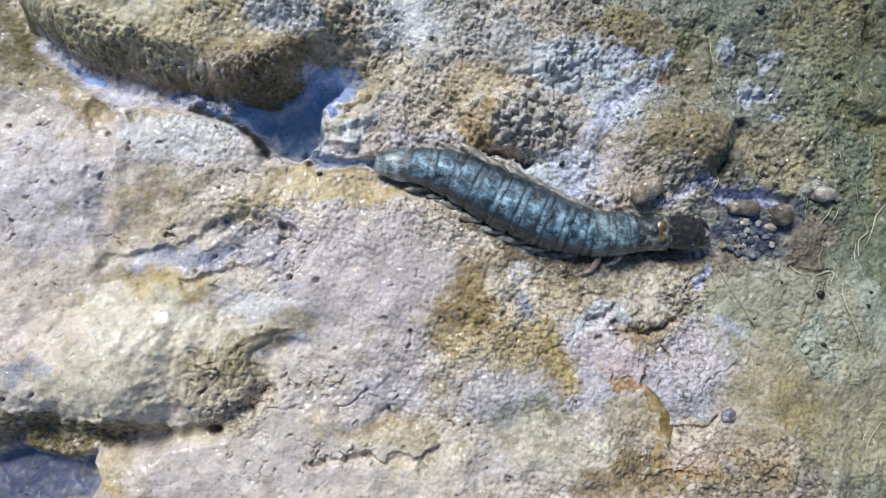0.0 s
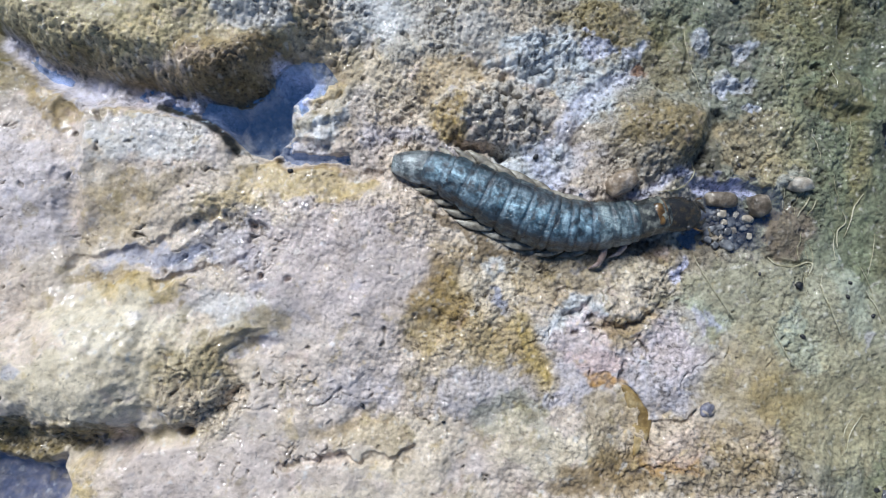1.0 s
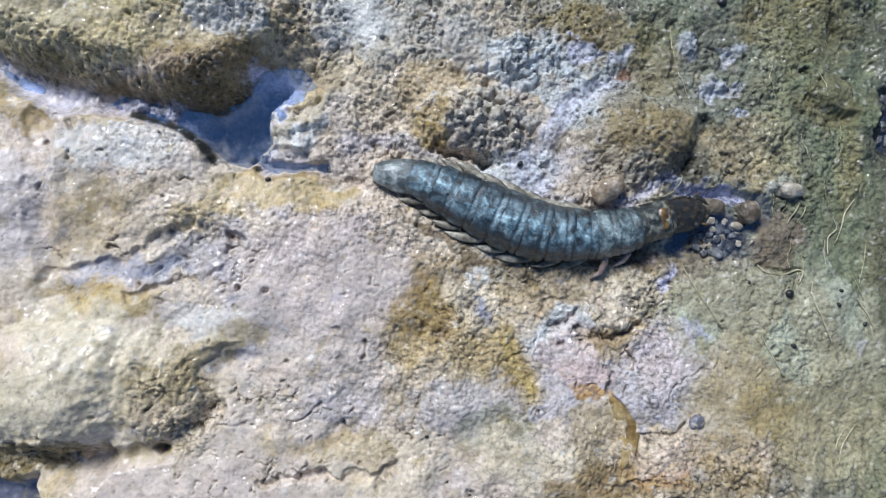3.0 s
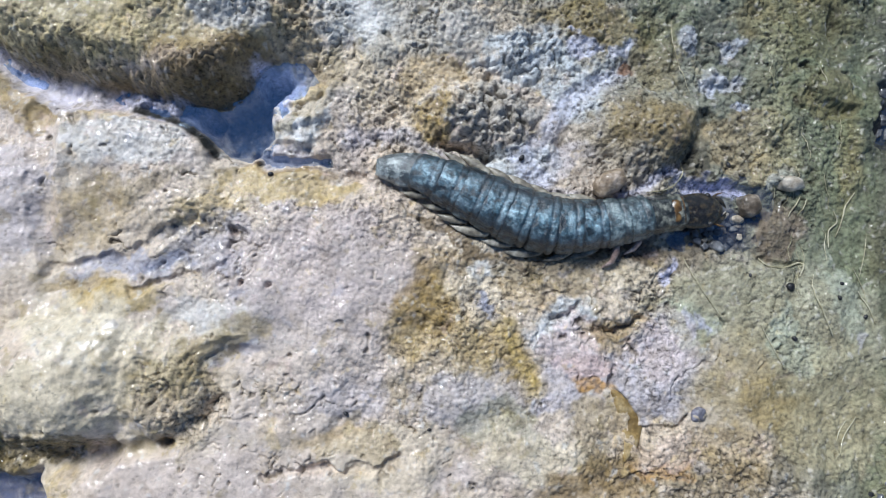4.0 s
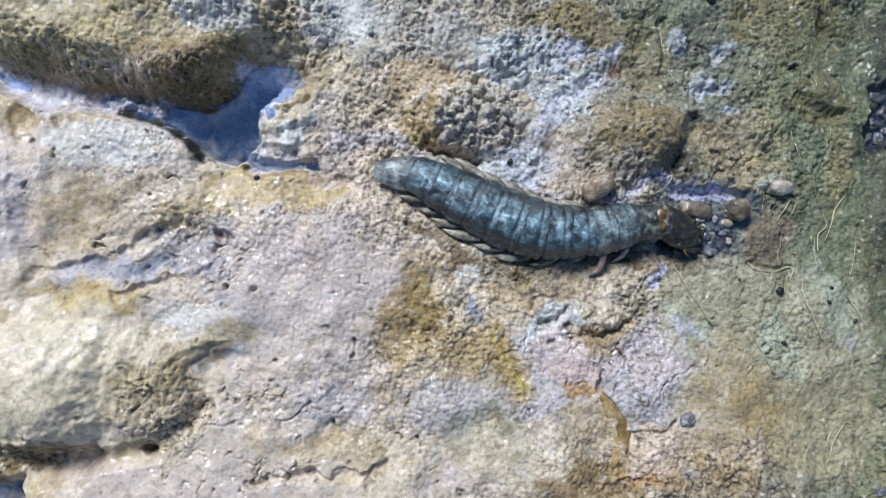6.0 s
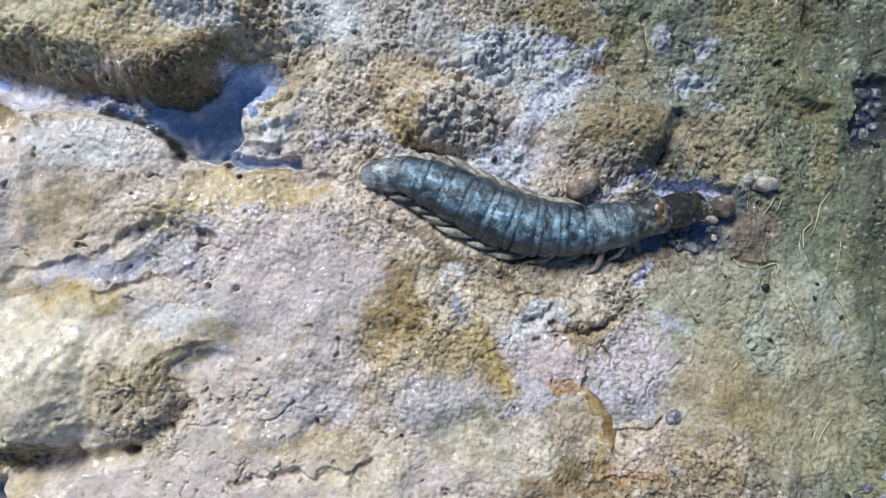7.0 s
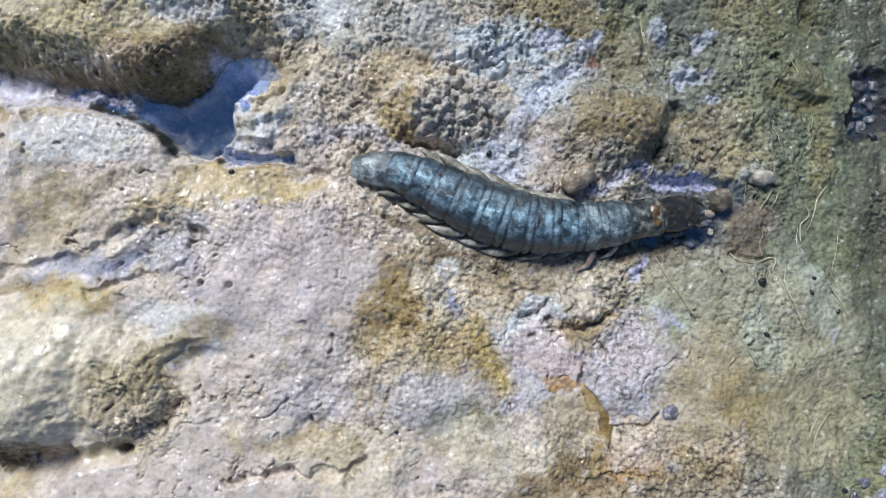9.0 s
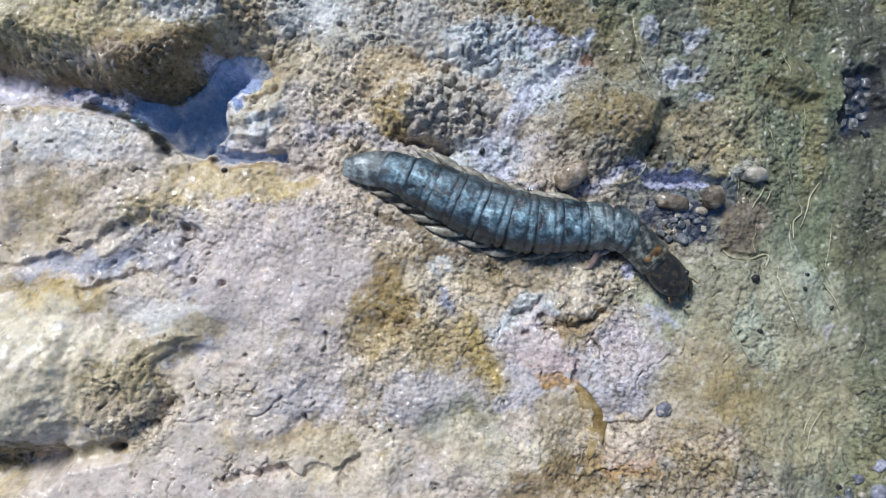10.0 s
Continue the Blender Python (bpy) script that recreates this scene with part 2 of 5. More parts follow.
def crumbs(x, y, size, seed):
    """Gaps between angular crumbs: 0 in a gap, growing towards the middle of each crumb."""
    perm, _, rx, ry = lattice(seed)
    ca, sa = math.cos(seed) / size, math.sin(seed) / size
    xs, ys = x * ca - y * sa, x * sa + y * ca
    xi, yi = np.floor(xs).astype(int), np.floor(ys).astype(int)
    first, second = np.full(x.shape, 9.0), np.full(x.shape, 9.0)
    for i in (-1, 0, 1):
        for j in (-1, 0, 1):
            h = perm[(perm[(xi + i) & 255] + yi + j) & 255]
            d = (xi + i + rx[h] - xs) ** 2 + (yi + j + ry[h] - ys) ** 2
            second = np.minimum(second, np.maximum(first, d))
            first = np.minimum(first, d)
    return np.sqrt(second) - np.sqrt(first)


def smooth(a, b, v):
    k = np.clip((v - a) / (b - a), 0, 1)
    return k * k * (3 - 2 * k)


class Sheet:
    """The rock as one sheet: heights in millimetres and a stone colour over the plan, some shade and sheen included."""

    def __init__(self):
        fine_x, fine_y = np.arange(-66, 82, 0.16), np.arange(-52, 50, 0.16)
        far = 0.16 * np.cumsum(1.17 ** np.arange(1, 70))
        xs = np.concatenate([fine_x[0] - far[::-1], fine_x, fine_x[-1] + far])
        ys = np.concatenate([fine_y[0] - far[::-1], fine_y, fine_y[-1] + far])
        self.nx, self.ny = len(xs), len(ys)
        self.x, self.y = np.meshgrid(xs, ys)
        near = np.clip(1.6 - 0.6 * np.maximum(np.abs(self.x - 8) / 76, np.abs(self.y) / 54), 0, 1)
        self.near = near
        xc, yc = self.x, self.y
        self.wx = self.x + 1.5 * fbm(xc, yc, 7, 4, 11) + 0.35 * fbm(xc, yc, 1.6, 2, 51)
        self.wy = self.y + 1.5 * fbm(xc, yc, 7, 4, 31) + 0.35 * fbm(xc, yc, 1.6, 2, 71)
        a, b, c = 1.09, -0.0391, -0.0319
        self.h = a + (b * self.x + c * self.y) * near
        # further off the ground rolls in larger swells
        self.h += (1 - near) * (14 * fbm(xc, yc, 160, 4, 301) + 60 * fbm(xc, yc, 1300, 4, 311) * np.clip(np.hypot(xc, yc) / 1500, 0, 1))
        self.rolling = self.h.copy()
        self.c = np.empty(self.x.shape + (3,))
        self.c[:] = (0.545, 0.48, 0.42)
        self.wet = np.full(self.x.shape, 0.45)
        self.xc, self.yc = xc, yc

    def window(self, x, y, reach):
        """The part of the sheet within so many millimetres of a place."""
        i = np.searchsorted(self.y[:, 0], (y - reach, y + reach))
        j = np.searchsorted(self.x[0], (x - reach, x + reach))
        return slice(i[0], i[1]), slice(j[0], j[1])

    def ellipse(self, x, y, rx, ry, turn, warp=1.0, part=slice(None)):
        ox, oy = self.x[part], self.y[part]
        px, py = ox + (self.wx[part] - ox) * warp - x, oy + (self.wy[part] - oy) * warp - y
        a = radians(turn)
        return np.hypot((px * math.cos(a) + py * math.sin(a)) / rx, (py * math.cos(a) - px * math.sin(a)) / ry)

    def bump(self, x, y, rx, ry, height, turn=0, power=1.0, warp=0.6):
        w = self.window(x, y, max(rx, ry) + 4)
        d = self.ellipse(x, y, rx, ry, turn, warp, w)
        self.h[w] += height * np.clip(1 - d * d, 0, 1) ** power

    def line(self, points, warp=0.6):
        """Distance in millimetres to a bent line."""
        xs, ys = [p[0] for p in points], [p[1] for p in points]
        w = self.window((min(xs) + max(xs)) / 2, (min(ys) + max(ys)) / 2, max(max(xs) - min(xs), max(ys) - min(ys)) / 2 + 14)
        px, py = self.x[w] + (self.wx[w] - self.x[w]) * warp, self.y[w] + (self.wy[w] - self.y[w]) * warp
        best = np.full(px.shape, 1e9)
        for (ax, ay), (bx, by) in zip(points, points[1:]):
            ux, uy = bx - ax, by - ay
            k = np.clip(((px - ax) * ux + (py - ay) * uy) / (ux * ux + uy * uy + 1e-9), 0, 1)
            best = np.minimum(best, np.hypot(px - ax - k * ux, py - ay - k * uy))
        far = np.full(self.x.shape, 1e9)
        far[w] = best
        return far

    def groove(self, points, width, depth, warp=0.6):
        d = self.line(points, warp) / width
        self.h -= depth * np.clip(1 - d * d, 0, 1)

    def inside(self, points, warp=0.6):
        """Signed distance to a closed outline, positive inside."""
        px, py = self.x + (self.wx - self.x) * warp, self.y + (self.wy - self.y) * warp
        ring = list(points) + [points[0]]
        odd = np.zeros(px.shape, bool)
        for (ax, ay), (bx, by) in zip(ring, ring[1:]):
            if ay != by:
                odd ^= ((ay > py) != (by > py)) & (px < (bx - ax) * (py - ay) / (by - ay) + ax)
        d = self.line(ring, warp)
        return np.where(odd, d, -d)

    def block(self, points, height, edge, warp=0.6, lean=0.5, fade=None, sheer=True):
        """A raised (or sunk) area with a rounded edge that is so many millimetres wide."""
        s = self.inside(points, warp)
        if height < 0:
            self.h += height * smooth(-edge * (1 - lean), edge * lean, s)
        else:
            k = np.clip(s / edge, 0, 1)
            if fade:
                height = height * smooth(fade[1], fade[0], self.x + 2 * (self.wx - self.x))
            self.h += height * (np.sqrt(1 - (1 - k) ** 2) if sheer else np.sin(k * np.pi / 2) ** 0.8)

    def stain_or_light(self, colour, x, y, rx, ry, turn=0, strength=0.8, soft=0.36):
        w = self.window(x, y, 2.2 * max(rx, ry) + 5)
        d = self.ellipse(x, y, rx, ry, turn, 1.6, w) + 0.34 * self.mott[w] + 0.12 * self.mott2[w]
        k = strength * smooth(1 + soft * 0.3, 1 - soft * 0.7, d)
        k = (k * (1.0 + 0.35 * self.mott2[w]))[..., None].clip(0, 1)
        self.c[w] += (np.array(colour) - self.c[w]) * k

    def streak(self, colour, points, width, strength=0.8, warp=1.0):
        k = (strength * smooth(1.3, 0.3, self.line(points, warp) / width) * (0.8 + 0.3 * self.mott2))[..., None].clip(0, 1)
        self.c += (np.array(colour) - self.c) * k

    def area(self, colour, points, soft, strength=0.8):
        k = (strength * smooth(-soft, soft, self.inside(points, 1.4) + soft * 0.5 * self.mott) * (0.8 + 0.3 * self.mott2))[..., None].clip(0, 1)
        self.c += (np.array(colour) - self.c) * k

    def mesh(self, name, material):
        nx, ny = self.nx, self.ny
        co = np.stack([self.x, self.y, self.h], -1).reshape(-1, 3) * MM
        i = (np.arange(ny - 1)[:, None] * nx + np.arange(nx - 1)[None]).ravel()
        quads = np.stack([i, i + 1, i + nx + 1, i + nx], -1).astype(np.int32)
        me = bpy.data.meshes.new(name)
        me.vertices.add(len(co))
        me.vertices.foreach_set("co", co.ravel().astype(np.float32))
        me.loops.add(quads.size)
        me.loops.foreach_set("vertex_index", quads.ravel())
        me.polygons.add(len(quads))
        me.polygons.foreach_set("loop_start", np.arange(0, quads.size, 4, dtype=np.int32))
        me.polygons.foreach_set("use_smooth", np.ones(len(quads), bool))
        me.update(calc_edges=True)
        tint = me.attributes.new("mineral_and_shade", "FLOAT_COLOR", "POINT")
        rgba = np.concatenate([self.c.reshape(-1, 3).clip(0.01, 0.85), np.ones((len(co), 1))], 1)
        tint.data.foreach_set("color", rgba.ravel().astype(np.float32))
        wet = me.attributes.new("wetness", "FLOAT", "POINT")
        wet.data.foreach_set("value", self.wet.ravel().clip(0, 1).astype(np.float32))
        crumb = me.attributes.new("crumb", "FLOAT", "POINT")
        crumb.data.foreach_set("value", (self.rough + 0.18 * smooth(0, 30, self.x)).ravel().clip(0.12, 1).astype(np.float32))
        me.materials.append(material)
        return new(name, me)

    def height(self, x, y):
        """Height of the rock in millimetres at a place of the plan."""
        j = int(np.argmin(np.abs(self.x[0] - x)))
        i = int(np.argmin(np.abs(self.y[:, 0] - y)))
        return float(self.h[i, j])


ROSE, CREAM, OCHRE, OLIVE = (0.54, 0.48, 0.45), (0.63, 0.57, 0.455), (0.29, 0.215, 0.085), (0.225, 0.185, 0.09)
WHITE, SLATE, GREEN, BROWN = (0.67, 0.69, 0.70), (0.30, 0.32, 0.40), (0.165, 0.18, 0.115), (0.19, 0.135, 0.06)
# LILAC and SLATE also stand in for blue sky mirrored on wet stone
RUST, PINK, DARK, LILAC = (0.42, 0.28, 0.15), (0.64, 0.53, 0.50), (0.06, 0.06, 0.05), (0.54, 0.52, 0.55)
GOLD, MINT, GREY, TAN = (0.48, 0.395, 0.24), (0.48, 0.54, 0.44), (0.42, 0.42, 0.40), (0.40, 0.32, 0.20)


# smoother stretches of the stone: plan x, y, half axes, turn
CALM = [(-11.4, -2.6, 14.5, 8.9, 0), (-44.3, -14.7, 12.1, 6.4, 0), (-14.9, 9.3, 12.1, 2.1, -4), (35.5, -17.6, 7.2, 4.8, 0),
        (48.6, -16.0, 10.5, 10.5, 0), (-39.2, -6.8, 8.9, 2.4, 5), (35.3, 17.0, 7.2, 4.8, 0), (29.7, -22.4, 26.6, 13.7, 0), (-25.7, -28.6, 22.5, 5.6, 0), (50.3, -14.4, 17.7, 16.9, 0)]

# wetter stretches that glint
SHINY = [(-25.1, 0.6, 8.9, 8.9, 0), (-44.5, -10.0, 11.3, 4.0, 0), (-18.1, 7.2, 9.7, 3.2, 0), (-28.0, -28.6, 16.1, 5.6, 0), (-17.3, -22.4, 8.9, 4.8, 0),
         (25.9, -12.8, 10.5, 4.8, 0), (-43.7, 19.4, 16.1, 3.2, -10)]

# stretches where the crust has crumbled
CRUMBLED = [(30.0, -10.5, 12.0, 5.0, 0), (31.5, -31.5, 10.0, 4.0, 0), (46.0, -30.5, 8.0, 3.0, 0), (-24.0, -1.0, 7.0, 5.0, 20), (-26.0, -22.5, 7.0, 4.5, 20), (18.5, 25.5, 9.0, 6.0, 0),
            (-9.0, 29.0, 7.0, 6.0, 0), (16.0, -4.5, 8.0, 3.5, 0), (-28.0, 24.0, 10.0, 4.0, 5), (-14.0, -28.5, 7.0, 2.5, 0), (48.0, 26.0, 8.0, 6.0, 0), (-20.0, -18.5, 6.0, 2.5, 0), (-50.0, -25.5, 12.0, 3.0, 0), (-42.0, 26.0, 12.0, 3.0, -12), (62.0, -33.0, 6.0, 4.0, 0)]

# coarse, unwashed stretches along the clefts
COARSE = [(-52.0, -25.5, 14.0, 3.6, 0), (-29.0, -20.0, 6.0, 7.0, 0), (-27.0, 24.0, 12.0, 5.0, 5), (-46.0, 28.0, 14.0, 4.0, -12)]

# dirty cracks: bent lines of the plan
CRACKS = [[(20.6, -10.1), (23.9, -9.6), (25.1, -8.4)], [(26.5, -11.7), (29.9, -12.0), (33.4, -10.7)], [(29.8, -16.4), (28.9, -20.0), (32.1, -23.9), (32.7, -27.8)],
          [(32.8, -25.2), (36.9, -24.9), (39.5, -23.8)]]
CRACKS += [[(-26.4, -20.1), (-24.0, -22.1), (-26.6, -24.4)], [(28.6, -31.8), (32.7, -30.9), (37.4, -32.5)], [(40.7, -30.3), (45.5, -31.1), (49.6, -30.0)], [(-16.6, -21.0), (-12.6, -21.3), (-9.1, -20.1)],
           [(-34.8, -16.3), (-31.6, -17.4), (-32.1, -20.1)], [(8.1, 22.2), (12.3, 21.0), (18.2, 20.2)], [(18.6, -8.5), (20.3, -6.8), (22.7, -6.4)], [(37.0, -20.8), (37.9, -18.4), (42.0, -16.8)]]


def shape_rock(r):
    # upper block over the cleft, and its swelling
    r.block([(-64.6, 63.0), (-61.2, 32.4), (-54.0, 27.8), (-44.0, 24.2), (-37.4, 23.3), (-31.6, 21.4), (-25.8, 20.7), (-21.8, 22.4), (-17.4, 27.3), (-10.3, 28.9), (-2.0, 30.3), (10.0, 64.9)], 5.6, 5.5, 0.5, fade=(-20, -4), sheer=False)
    r.bump(-43.8, 36.6, 26.6, 10.5, 1.2, 0, 1.0)
    r.bump(-26.0, 25.6, 8.9, 4.4, 1.2, 10)
    r.bump(5.6, 33.9, 20.9, 10.5, 1.5)
    # left shoulder and the slab below the cleft
    r.bump(-36.9, 12.0, 15.3, 9.7, 1.7, -15)
    r.bump(-33.0, 16.6, 8.1, 3.6, 0.7, -15)
    r.bump(-58.3, 8.4, 14.5, 10.5, 1.5)
    r.groove([(-49.0, 19.3), (-48.2, 12.7), (-48.5, 4.4), (-46.6, -0.4)], 2.4, 0.9)
    r.bump(-13.0, -2.6, 20.9, 13.7, 1.8, -10)
    # cleft with the blue pool
    r.groove([(-63.4, 35.4), (-59.0, 29.8), (-53.9, 26.2), (-47.2, 22.7), (-39.8, 21.6), (-32.4, 20.2), (-27.4, 18.9)], 2.5, 2.0, 0.3)
    r.block([(-28.2, 19.6), (-23.3, 20.0), (-20.5, 22.1), (-18.5, 25.0), (-16.1, 25.4), (-14.7, 24.1), (-17.8, 20.6), (-17.9, 18.5), (-17.3, 16.0), (-19.1, 14.5), (-20.7, 12.6), (-23.9, 13.3), (-25.8, 15.3), (-27.7, 17.3)], -4.4, 1.6, 0.2, lean=0.7)
    r.groove([(-20.7, 13.6), (-15.0, 12.7), (-9.6, 12.6)], 1.1, 1.7, 0.9)
    r.groove([(-29.0, 20.3), (-25.8, 20.0), (-21.8, 21.8), (-18.3, 25.4)], 1.7, 1.5, 0.4)
    r.groove([(-35.5, 20.4), (-32.0, 19.7), (-28.9, 18.3), (-26.6, 16.4), (-25.0, 14.2)], 1.0, 0.8, 0.1)
    r.bump(-33.5, 20.6, 6.0, 1.7, 0.9, -14, 0.7, 0.8)
    for x, y, a in ((-38.5, 21.6, 1.3), (-35.9, 21.2, 1.0), (-33.6, 20.9, 1.2), (-31.2, 20.0, 1.1), (-29.0, 19.6, 1.0), (-42.0, 22.4, 1.2), (-45.0, 23.2, 1.1)):
        r.bump(x, y, a, 0.8 * a, 0.5, 0, 0.8, 1.0)
    r.bump(-14.6, 22.9, 5.0, 5.2, -2.1, 0, 0.8)
    r.bump(-15.8, 14.0, 4.8, 1.8, -1.3, -5, 0.7)
    r.bump(-11.4, 21.1, 4.8, 4.4, 0.9, 0, 0.8)
    for x, y, a, b, h in ((-14.1, 18.5, 2.7, 1.3, 1.0), (-11.9, 22.8, 1.9, 1.4, 0.9), (-15.2, 21.9, 1.6, 1.1, 0.6), (-10.5, 18.6, 2.1, 1.4, 0.8), (-13.0, 16.0, 2.9, 1.0, 0.5), (-16.2, 14.5, 1.9, 0.8, 0.5)):
        r.bump(x, y, a, b, h, 10, 0.8, 1.2)
    r.groove([(-25.6, 12.8), (-18.2, 11.7), (-10.0, 11.4), (-5.1, 10.0)], 1.0, 0.7, 0.4)
    # grey cracked hollow in the left middle
    r.bump(-27.6, 0.5, 7.2, 3.6, -1.2, 25)
    r.groove([(-47.3, -2.0), (-38.7, -1.2), (-33.2, 1.3), (-27.7, 4.6)], 1.0, 0.8, 0.9)
    r.groove([(-36.1, -5.2), (-29.0, -3.5), (-23.5, -1.1), (-21.2, 2.6)], 0.8, 0.8, 0.9)
    r.bump(-22.4, 2.4, 0.7, 0.9, -1.4)
    r.bump(-21.3, -4.5, 0.6, 0.6, -1.2)
    r.bump(-17.3, -5.2, 0.7, 0.5, -0.9)
    r.bump(-39.6, -6.4, 8.1, 2.6, 0.6, 5)
    # big pale swelling, its dark foot and the lower cleft
    r.block([(-85.2, -7.1), (-66.8, -5.4), (-52.4, -8.9), (-38.3, -8.4), (-30.3, -10.7), (-27.1, -13.1), (-31.7, -16.2), (-34.2, -20.9), (-37.6, -23.6), (-40.6, -25.9), (-45.2, -26.3), (-51.1, -23.6), (-56.0, -24.8), (-60.5, -26.7), (-69.6, -27.2), (-83.3, -26.7)], 4.0, 6.5, fade=(-47, -28), sheer=False)
    r.bump(-45.0, -15.5, 16.1, 10.5, 1.6, 10)
    r.groove([(-82.9, -30.8), (-64.9, -28.6), (-58.1, -27.8), (-52.1, -26.9), (-45.1, -27.7), (-39.7, -27.1)], 2.9, 1.9)
    r.groove([(-39.7, -27.1), (-34.3, -26.5), (-30.5, -25.7), (-26.7, -22.5), (-24.4, -20.1)], 1.8, 1.2)
    r.bump(-31.6, -25.8, 1.3, 0.8, -2.2, -20)
    r.block([(-75.3, -30.9), (-55.7, -29.2), (-48.8, -29.7), (-47.5, -32.4), (-49.2, -36.1), (-50.4, -40.6), (-74.5, -40.5)], -4.6, 2.5)
    r.bump(-42.5, -33.1, 7.2, 4.8, 1.2)
    # ledge right of the swelling
    r.block([(-35.8, -12.3), (-24.8, -9.9), (-20.8, -11.9), (-23.1, -13.5), (-26.9, -16.2), (-23.7, -20.1), (-27.4, -24.0), (-32.8, -25.9), (-37.6, -24.0)], 1.4, 5.5, 1.2, sheer=False)
    r.bump(-22.3, -14.8, 4.4, 1.6, -0.8, 5)
    r.groove([(-34.0, -16.3), (-28.6, -15.1), (-23.9, -13.1)], 1.6, 0.3, 1.2)
    r.groove([(-18.7, -30.1), (-12.4, -29.7), (-7.0, -29.7), (0.1, -28.2)], 0.6, 0.8, 1.0)
    r.bump(-10.1, -29.7, 3.6, 1.0, -0.7, 0, 1.0, 1.4)
    r.bump(-6.4, -16.2, 9.7, 4.0, 0.6)
    r.bump(17.5, -28.6, 9.7, 5.6, 1.0)
    # right of the animal: brown dome, knobs, hollows
    r.block([(25.2, 17.3), (27.4, 20.8), (35.1, 23.1), (41.4, 20.1), (43.3, 16.3), (41.1, 12.0), (37.6, 9.3), (30.5, 8.9), (26.4, 11.8)], 1.1, 6.5)
    r.bump(35.3, 16.6, 9.5, 7.0, 2.2)
    r.bump(28.5, 32.6, 8.9, 4.0, 1.2, -10)
    r.bump(7.3, 20.1, 5.6, 4.8, 1.3)
    r.bump(13.5, 18.9, 6.8, 5.6, 1.2)
    r.groove([(5.8, 14.8), (8.9, 13.8), (11.8, 13.4), (14.7, 12.7)], 1.0, 1.4, 1.0)
    r.bump(8.3, 14.0, 2.1, 0.7, -2.6, -12, 0.7, 1.0)
    r.bump(12.9, 13.0, 1.6, 0.6, -2.2, -8, 0.7, 1.0)
    r.groove([(18.8, 9.2), (22.2, 11.8), (24.8, 16.1), (24.5, 20.3), (29.2, 23.8)], 1.8, 0.7)
    r.bump(47.3, 28.5, 6.8, 7.6, -1.6)
    r.bump(46.7, 24.5, 3.6, 1.6, 1.2, 10)
    r.bump(43.0, 30.2, 2.1, 2.1, 1.0)
    r.groove([(40.1, 32.8), (40.5, 27.5), (41.4, 21.4)], 0.8, 0.7)
    r.groove([(40.0, 12.0), (42.4, 14.6), (44.3, 18.0)], 1.9, 1.3)
    # hollow with the small stones
    r.block([(38.9, 9.4), (44.7, 9.2), (51.4, 7.7), (54.7, 6.1), (57.5, 3.7), (57.7, -1.3), (52.6, -2.8), (47.6, -1.5), (41.8, -1.0), (39.0, 1.9), (37.5, 5.2)], -1.2, 2.6)
    r.bump(54.0, 1.2, 4.8, 4.0, 1.0)
    r.bump(55.7, 8.8, 2.6, 1.4, 1.0, -10)
    r.groove([(40.9, 8.2), (46.4, 8.5), (51.4, 7.7)], 1.0, 0.9)
    r.groove([(51.4, -2.1), (54.2, -3.1), (57.6, -2.9)], 0.6, 0.6)
    for c in CRACKS:
        r.groove(c, 0.3, 0.35, 1.3)
    # trough in which the animal lies
    r.groove([(-5.1, 12.3), (1.5, 11.1), (10.1, 6.6), (20.4, 2.7), (28.3, 2.5), (37.8, 2.9)], 5.0, 0.9, 0.3)
    r.groove([(21.2, -0.5), (27.8, -0.3), (33.6, -0.1), (38.9, -0.6)], 1.9, 0.8, 0.6)
    # weathered ribs of the white and pink field
    r.groove([(20.6, -10.1), (23.9, -9.6), (25.1, -8.4)], 0.4, 0.8)
    r.groove([(26.7, -11.6), (30.0, -11.9), (33.3, -10.8)], 0.6, 0.9)
    r.bump(30.0, -9.6, 4.8, 1.8, 0.5)
    r.groove([(29.8, -16.8), (28.9, -20.0), (32.1, -23.9), (32.7, -27.8)], 0.5, 0.8)
    r.groove([(32.8, -25.1), (36.9, -24.9), (39.3, -23.9)], 0.4, 0.6)
    r.bump(33.8, -19.2, 6.4, 4.8, 0.7)
    r.bump(41.0, -23.7, 1.1, 0.8, 0.8)
    # outer flank that falls away, ribbed by running water
    fall = smooth(*FLANK, r.x + 0.05 * r.y + 0.8 * fbm(r.xc, r.yc, 14, 3, 5))
    r.h -= 1.8 * fall * r.near
    ribs = fbm(r.xc * 2.0 + 1.5 * fbm(r.xc, r.yc, 9, 3, 8), r.yc * 0.6, 9, 4, 15)
    r.h += 0.6 * ribs * fall * r.near
    r.bump(62.9, 23.0, 5.6, 4.2, 1.3, 0, 1.0, 1.2)
    r.groove([(60.7, 21.7), (64.0, 19.6), (69.1, 19.6)], 1.1, 0.8)
    r.bump(74.3, 19.6, 3.4, 6.0, -2.4, -15, 0.7, 1.6)
    r.bump(72.6, 14.5, 1.8, 3.0, -1.2, -15, 0.7, 1.6)
    r.bump(65.8, 32.9, 1.3, 2.4, -2.0)
    # grain of the stone: swells, lumps, crumbs, cracks
    x, y = r.xc, r.yc
    calm = np.zeros(x.shape)
    for ell in CALM:
        calm = np.maximum(calm, smooth(1.2, 0.6, r.ellipse(*ell)))
    rough = (0.45 + 0.55 * smooth(-0.3, 0.4, fbm(x, y, 16, 3, 91))) * (1 - 0.40 * calm) * (1 - 0.30 * fall)
    # the left and lower parts are washed smoother than the rest
    rough *= 0.30 + 0.85 * smooth(-38, 8, x + 0.9 * y + 6 * fbm(x, y, 14, 2, 93))
